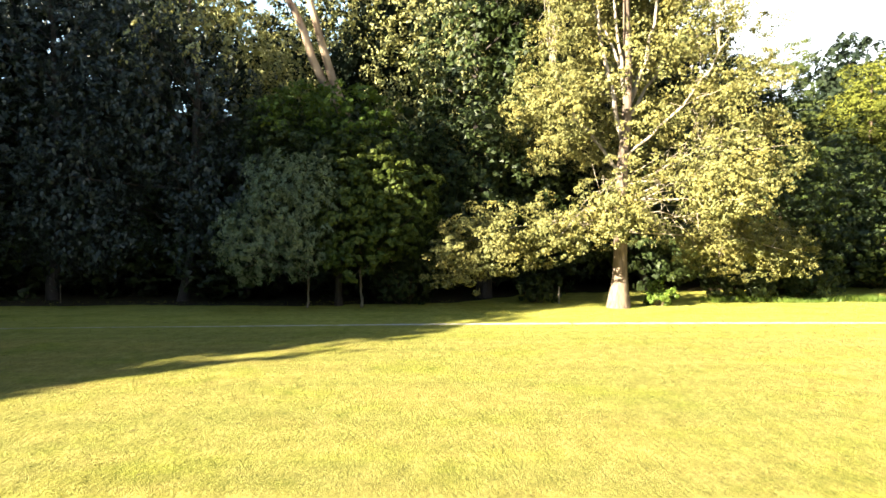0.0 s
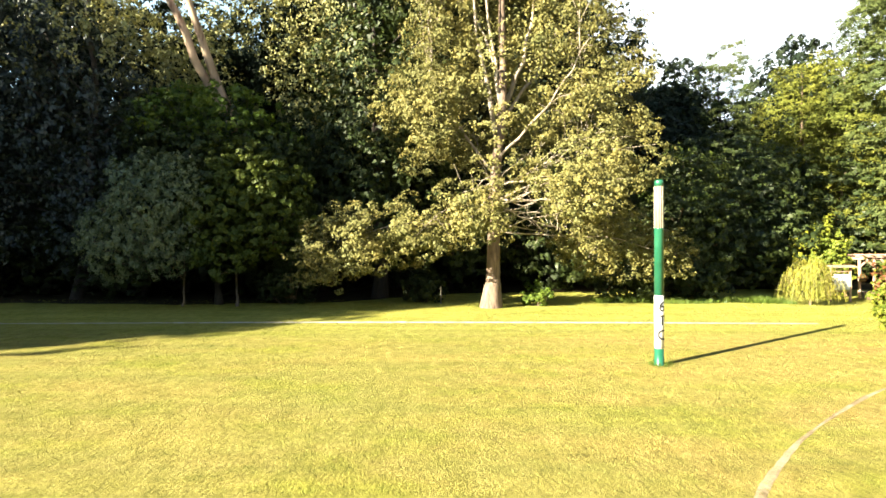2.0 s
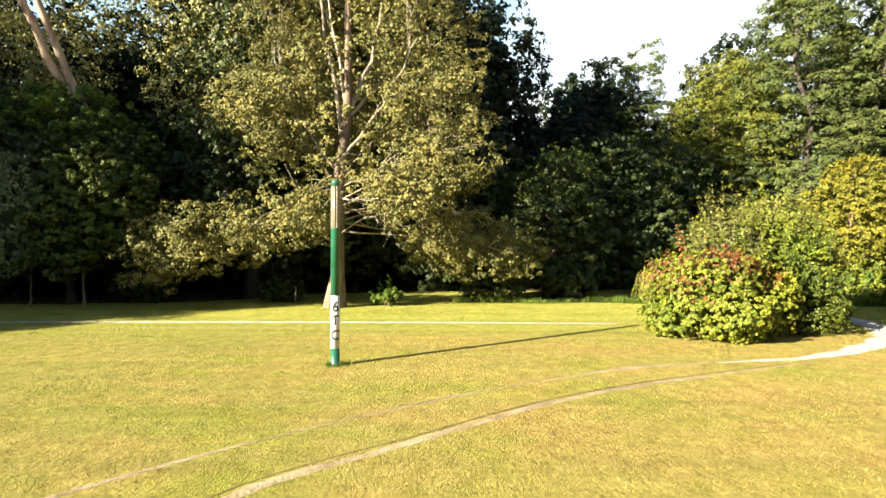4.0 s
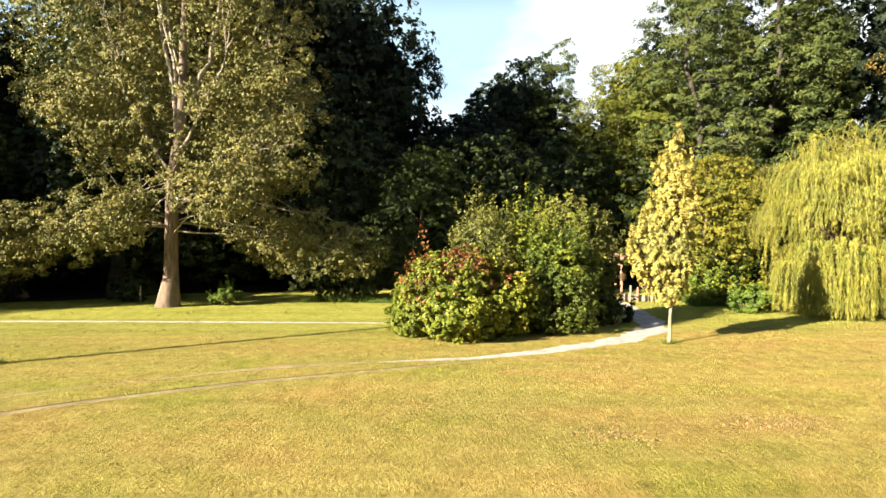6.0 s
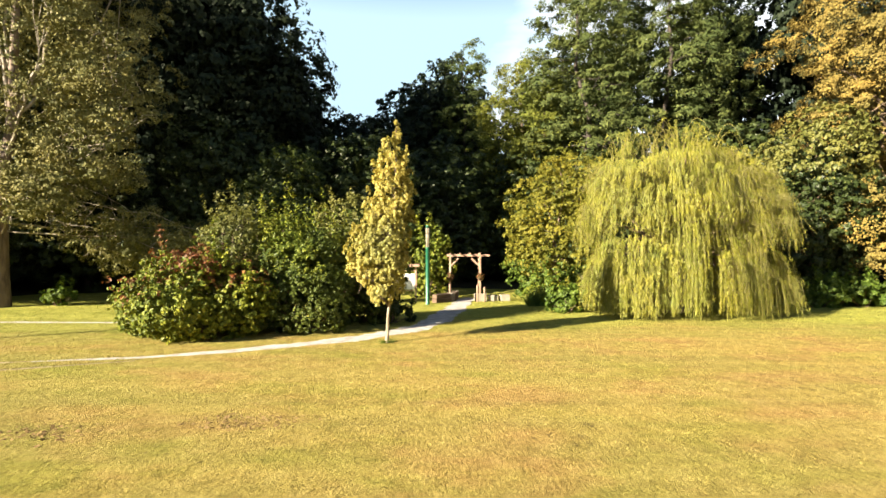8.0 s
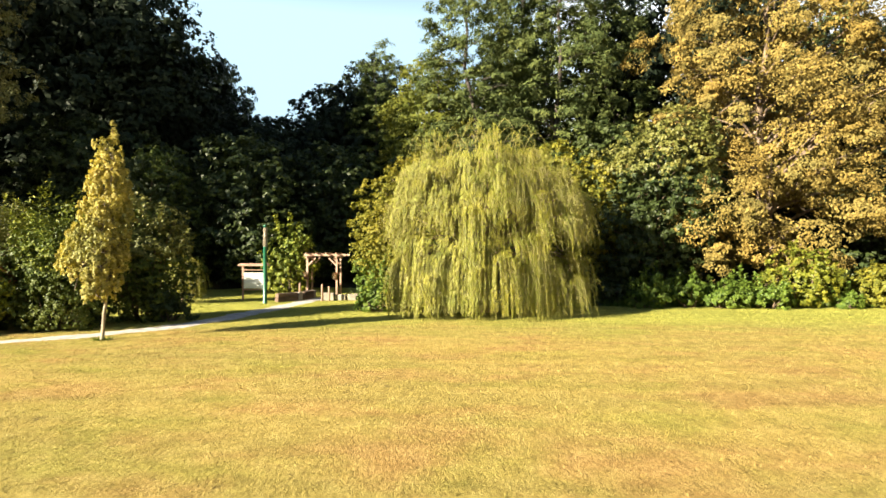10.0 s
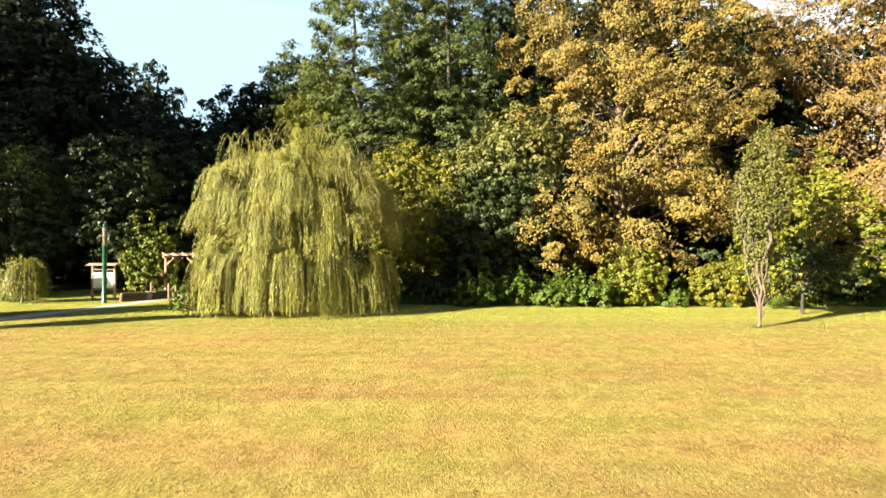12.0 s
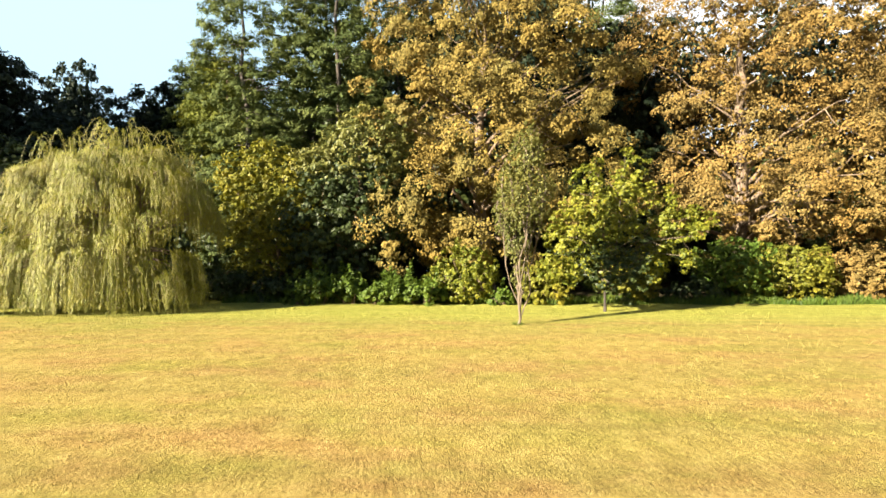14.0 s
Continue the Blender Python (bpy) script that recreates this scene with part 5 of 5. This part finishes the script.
def lathe(profile, sides=28):
    """A closed round body from (radius, height) pairs."""
    bm = bmesh.new()
    rings = []
    for r, z in profile:
        rings.append([bm.verts.new((r * math.cos(2 * math.pi * i / sides), r * math.sin(2 * math.pi * i / sides), z)) for i in range(sides)])
    for a, b in zip(rings, rings[1:]):
        for i in range(sides):
            j = (i + 1) % sides
            bm.faces.new((a[i], a[j], b[j], b[i])).smooth = True
    bm.faces.new(rings[0][::-1])
    bm.faces.new(rings[-1])
    return bm


POLE_GREEN = solid("green_enamel", [(0.007, 0.075, 0.038), (0.011, 0.105, 0.056), (0.022, 0.135, 0.075)], 3, 0.35, 0.0, relief=0.05)
PAINT_WHITE = solid("white_painted_band", [(0.48, 0.48, 0.47), (0.62, 0.62, 0.61)], 5, 0.5, relief=0.1)
DIFFUSER = solid("yellowed_diffuser", [(0.17, 0.13, 0.085), (0.28, 0.235, 0.17)], 5, 0.35, relief=0.05)
RIB = solid("grey_metal_rib", [(0.25, 0.22, 0.16), (0.40, 0.36, 0.28)], 8, 0.4, 0.3, relief=0.1)
INK = solid("black_paint", [(0.012, 0.012, 0.014), (0.03, 0.03, 0.03)], 9, 0.6, relief=0.05)
TIMBER = solid("weathered_red_timber", [(0.22, 0.12, 0.08), (0.37, 0.225, 0.155), (0.52, 0.36, 0.27)], 3, 0.8, stretch=(1, 1, 0.15), relief=0.4)
PLANK = solid("grey_brown_sleeper", [(0.09, 0.055, 0.035), (0.18, 0.115, 0.075)], 3, 0.9, stretch=(0.2, 1, 1), relief=0.5)
BOARD_WHITE = solid("white_notice_panel", [(0.66, 0.66, 0.64), (0.80, 0.80, 0.78)], 2, 0.5, relief=0.05)
STONE = solid("pale_stone", [(0.24, 0.20, 0.155), (0.38, 0.325, 0.26)], 4, 0.9, relief=0.6)


def make_lamp_column(at, label, height, band, r=0.098):
    """A round green park light: column, ribbed diffuser, cap."""
    t = thing("lamp_column", at, label, "street lamp", "green lamp columns")
    a, b = (0.37, 1.52) if band else (0.6, 0.6)
    d0, d1 = height - 1.05, height - 0.14
    if band:
        part("column_foot", lathe([(r * 1.15, -0.1), (r * 1.15, 0.03), (r, 0.05), (r, a)]), POLE_GREEN, t)
        part("painted_band", lathe([(r + 0.0015, a), (r + 0.0015, b)]), PAINT_WHITE, t, "white painted band")
        part("column", lathe([(r, b), (r, d0 - 0.03), (r * 1.06, d0 - 0.02), (r * 1.06, d0)]), POLE_GREEN, t)
    else:
        part("column", lathe([(r * 1.15, -0.1), (r * 1.15, 0.03), (r, 0.05), (r, d0 - 0.03), (r * 1.06, d0 - 0.02), (r * 1.06, d0)]), POLE_GREEN, t)
    glass = part("diffuser", lathe([(r * 0.9, d0), (r * 0.9, d1)]), DIFFUSER, t, "yellowed ribbed diffuser")
    rib = None
    for k in range(12):
        w = 2 * math.pi * k / 12
        o = part("rib", rib or one_box((0, 0, 0), (0.014, 0.012, d1 - d0), bevel=0.002), RIB, glass)
        rib = rib or o.data
        o.location, o.rotation_euler = (r * 0.95 * math.cos(w), r * 0.95 * math.sin(w), (d0 + d1) / 2), (0, 0, w)
    part("cap", lathe([(r * 0.96, d1), (r * 0.96, d1 + 0.10), (r * 0.88, height - 0.015), (r * 0.5, height)]), POLE_GREEN, t, "green metal cap")
    return t


def pole_letter(ch, t, r, z, facing, size):
    """One painted character wrapped round a column."""
    cu = bpy.data.curves.new("letter", "FONT")
    cu.body, cu.size, cu.align_x, cu.align_y, cu.offset = ch, size, "CENTER", "CENTER", 0.006
    tmp = new("letter_tmp", cu)
    me = bpy.data.meshes.new_from_object(tmp.evaluated_get(bpy.context.evaluated_depsgraph_get()))
    bpy.data.objects.remove(tmp)
    bm = bmesh.new()
    bm.from_mesh(me)
    bmesh.ops.triangulate(bm, faces=bm.faces[:])
    bmesh.ops.subdivide_edges(bm, edges=bm.edges[:], cuts=2, use_grid_fill=True)
    for v in bm.verts:
        a = facing + v.co.x / r
        v.co = Vector(((r + 0.006) * math.cos(a), (r + 0.006) * math.sin(a), z + v.co.y))
    band = next(o for o in t.children if o.name.startswith("painted_band"))
    part("letter", bm, INK, band, "black painted letter")


COLUMN = make_lamp_column((9.66, 10.87, 0), "round green lamp column with white band standing in the grass", 4.03, True)
for ch, z in (("6", 1.27), ("T", 0.98), ("C", 0.66)):
    pole_letter(ch, COLUMN, 0.0995, z, radians(-76), 0.30)
make_lamp_column((26.37, 23.98, float(rise(26.37, 23.98))), "round green lamp column beside the gravel path", 3.75, False, 0.095)


# ---- notice board ----
def make_notice_board(at, turn):
    t = thing("notice_board", at, "wooden notice board with blank white panel and small roof", "notice board")
    t.rotation_euler = (0, 0, radians(turn))
    for x in (-0.54, 0.54):
        part("post", one_box((x, 0, 0.84), (0.09, 0.09, 1.88)), TIMBER, t)
    part("panel", one_box((0, -0.03, 0.99), (0.98, 0.05, 0.80)), BOARD_WHITE, t, "white panel")
    part("rail", one_box((0, 0, 0.53), (0.99, 0.06, 0.07)), TIMBER, t)
    part("rail", one_box((0, 0, 1.54), (0.99, 0.06, 0.07)), TIMBER, t)
    part("roof_board", one_box((0, -0.14, 1.80), (1.46, 0.34, 0.035), (18, 0, 0)), TIMBER, t, "pale roof board")
    part("roof_board", one_box((0, 0.16, 1.80), (1.46, 0.34, 0.035), (-18, 0, 0)), TIMBER, t)
    return t


make_notice_board((25.16, 25.7, float(rise(25.16, 25.7))), 4)


# ---- wooden gate with beams ----
def make_gate(at, turn):
    t = thing("wooden_gate", at, "weathered timber pergola gate over the path", "pergola")
    t.rotation_euler = (0, 0, radians(turn))
    w, d, h = 1.6, 0.95, 2.12
    for x in (-w / 2, w / 2):
        for y in (0, d):
            part("post", one_box((x, y, h / 2 - 0.05), (0.10, 0.10, h + 0.1)), TIMBER, t)
        part("side_beam", one_box((x, d / 2, h + 0.06), (0.10, d + 0.5, 0.12)), TIMBER, t)
        s = 1 if x < 0 else -1
        for y in (0, d):
            part("brace", one_box((x + s * 0.22, y, h - 0.20), (0.08, 0.08, 0.62), (0, s * 45, 0)), TIMBER, t)
    for y in (0, d):
        part("cross_beam", one_box((0.17, y, h + 0.18), (w + 0.7, 0.10, 0.12)), TIMBER, t)
    for k in range(4):
        part("rafter", one_box((-w / 2 + w * k / 3, d / 2, h + 0.275), (0.05, d + 0.6, 0.07)), TIMBER, t)
    return t


make_gate((28.25, 27.3, float(rise(28.25, 27.3))), 0)


def make_planter(x, y, size, turn, words):
    t = thing("sleeper_wall", (x, y, float(rise(x, y))), words, "low wall", "low walls beside the gate")
    t.rotation_euler = (0, 0, radians(turn))
    n = 2
    for k in range(n):
        part("sleeper", one_box((0, 0, size[2] * (k + 0.5) / n - 0.01), (size[0] - 0.05 * k, size[1], size[2] / n - 0.012), bevel=0.012), PLANK, t)
    part("end_block", one_box((size[0] / 2 + 0.13, 0, size[2] / 2), (0.24, size[1] * 1.1, size[2] * 0.98), bevel=0.02), STONE, t, "pale stone end block")
    return t


make_planter(27.03, 25.15, (1.15, 0.3, 0.42), 50, "low wall of timber sleepers with stone end")
make_planter(27.64, 26.5, (1.2, 0.3, 0.42), 82, "low wall of timber sleepers beside the path")


def make_stone_block(x, y, size, turn):
    """A rough pale block, its edges worn round."""
    rng = np.random.default_rng(int(x * 100))
    t = thing("stone_block", (x, y, float(rise(x, y))), "pale rough stone block beside the gate", "stone", "stone blocks beside the gate")
    t.rotation_euler = (0, 0, radians(turn))
    bm = one_box((0, 0, size[2] / 2 - 0.02), size, bevel=0.035)
    for v in bm.verts:
        v.co += Vector(rng.normal(size=3) * 0.012)
    part("stone", bm, STONE, t)


for x, y, w, h, turn in ((28.98, 25.75, 0.62, 0.40, 5), (29.62, 25.8, 0.52, 0.32, -4), (30.2, 25.85, 0.5, 0.34, 8)):
    make_stone_block(x, y, (w, 0.36, h), turn)


def make_flower_basket(x, y, z, seed):
    """A wicker basket hung on a post, with drooping plants."""
    t = thing("hanging_basket", (x, y, z), "dark hanging basket with reddish drooping plants on the gate post", "flower basket", "hanging baskets on the gate")
    rng = np.random.default_rng(seed)
    part("basket", lathe([(0.05, -0.16), (0.12, -0.12), (0.16, -0.03), (0.17, 0.0), (0.15, 0.0)], 14), PLANK, t)
    n = 420
    d = unit(rng.normal(size=(n, 3)) + np.array([0, 0, 0.3]))
    c = d * rng.uniform(0.08, 0.24, (n, 1)) + np.array([0, 0, 0.04])
    part("foliage", leaf_mesh("foliage", rng, c[::2], d[::2], 0.07, 0.045, REDSHRUB, 0.8), None, t, "reddish leaves")
    part("foliage", leaf_mesh("foliage", rng, c[1::2], d[1::2], 0.07, 0.045, WOODGREEN, 0.8), None, t, "dark green leaves")


for k, x in enumerate((27.45, 29.05)):
    make_flower_basket(x, 27.1, float(rise(x, 27.1)) + 1.12, 400 + k)


def make_stake(x, y, h, r, words, mat):
    t = thing("stake", (x, y, float(rise(x, y))), words, "post", "thin stakes")
    part("shaft", lathe([(r, -0.1), (r, h - 0.03), (r * 0.6, h)], 10), mat, t)
    return t


make_stake(-19.71, 25.3, 0.95, 0.025, "thin pale stake before the dark wood", STONE)
make_stake(4.85, 24.3, 0.85, 0.03, "thin pale stake beside the great poplar", STONE)
make_stake(27.43, 26.0, 0.85, 0.05, "short timber bollard beside the path", TIMBER)
make_stake(28.79, 25.2, 0.85, 0.05, "short timber bollard beside the path", TIMBER)
make_stake(29.14, 25.2, 0.75, 0.05, "short timber bollard beside the path", TIMBER)


# ---- scuffed bare patches in the meadow ----
def make_scuffs(x, y, w, d, count, seed, size=(0.02, 0.05)):
    rng = np.random.default_rng(seed)
    t = thing("bare_soil", (x, y, 0), "scuffed patch of dry brown turf clods", "soil", "scuffed patches", "stuff")
    n = count
    c = np.c_[rng.normal(size=n) * w * 0.4, rng.normal(size=n) * d * 0.4, np.zeros(n)]
    s = rng.uniform(*size, (n, 1))
    tet = np.array([[1, 0, -0.2], [-0.5, 0.87, -0.2], [-0.5, -0.87, -0.2], [0, 0, 0.3]])
    co = c[:, None] + (tet[None] + rng.normal(size=(n, 4, 3)) * 0.25) * s[:, None]
    k = np.arange(n)[:, None] * 4
    f = np.concatenate([k + np.array([[0, 1, 3]]), k + np.array([[1, 2, 3]]), k + np.array([[2, 0, 3]])])
    part("clods", quick_mesh("clods", co.reshape(-1, 3), f, SOIL), None, t)


make_scuffs(21.97, 6.75, 0.85, 0.5, 230, 301, (0.015, 0.05))
make_scuffs(24.43, 7.25, 1.1, 0.55, 300, 302, (0.015, 0.05))
make_scuffs(43.0, 12.6, 9.0, 0.5, 150, 303, (0.015, 0.04))
make_scuffs(44.0, 10.2, 6.0, 1.6, 160, 304, (0.012, 0.03))
make_scuffs(31.5, 9.0, 3.0, 1.2, 90, 305, (0.012, 0.03))
make_scuffs(-2.5, 8.6, 3.5, 1.8, 60, 306, (0.012, 0.028))
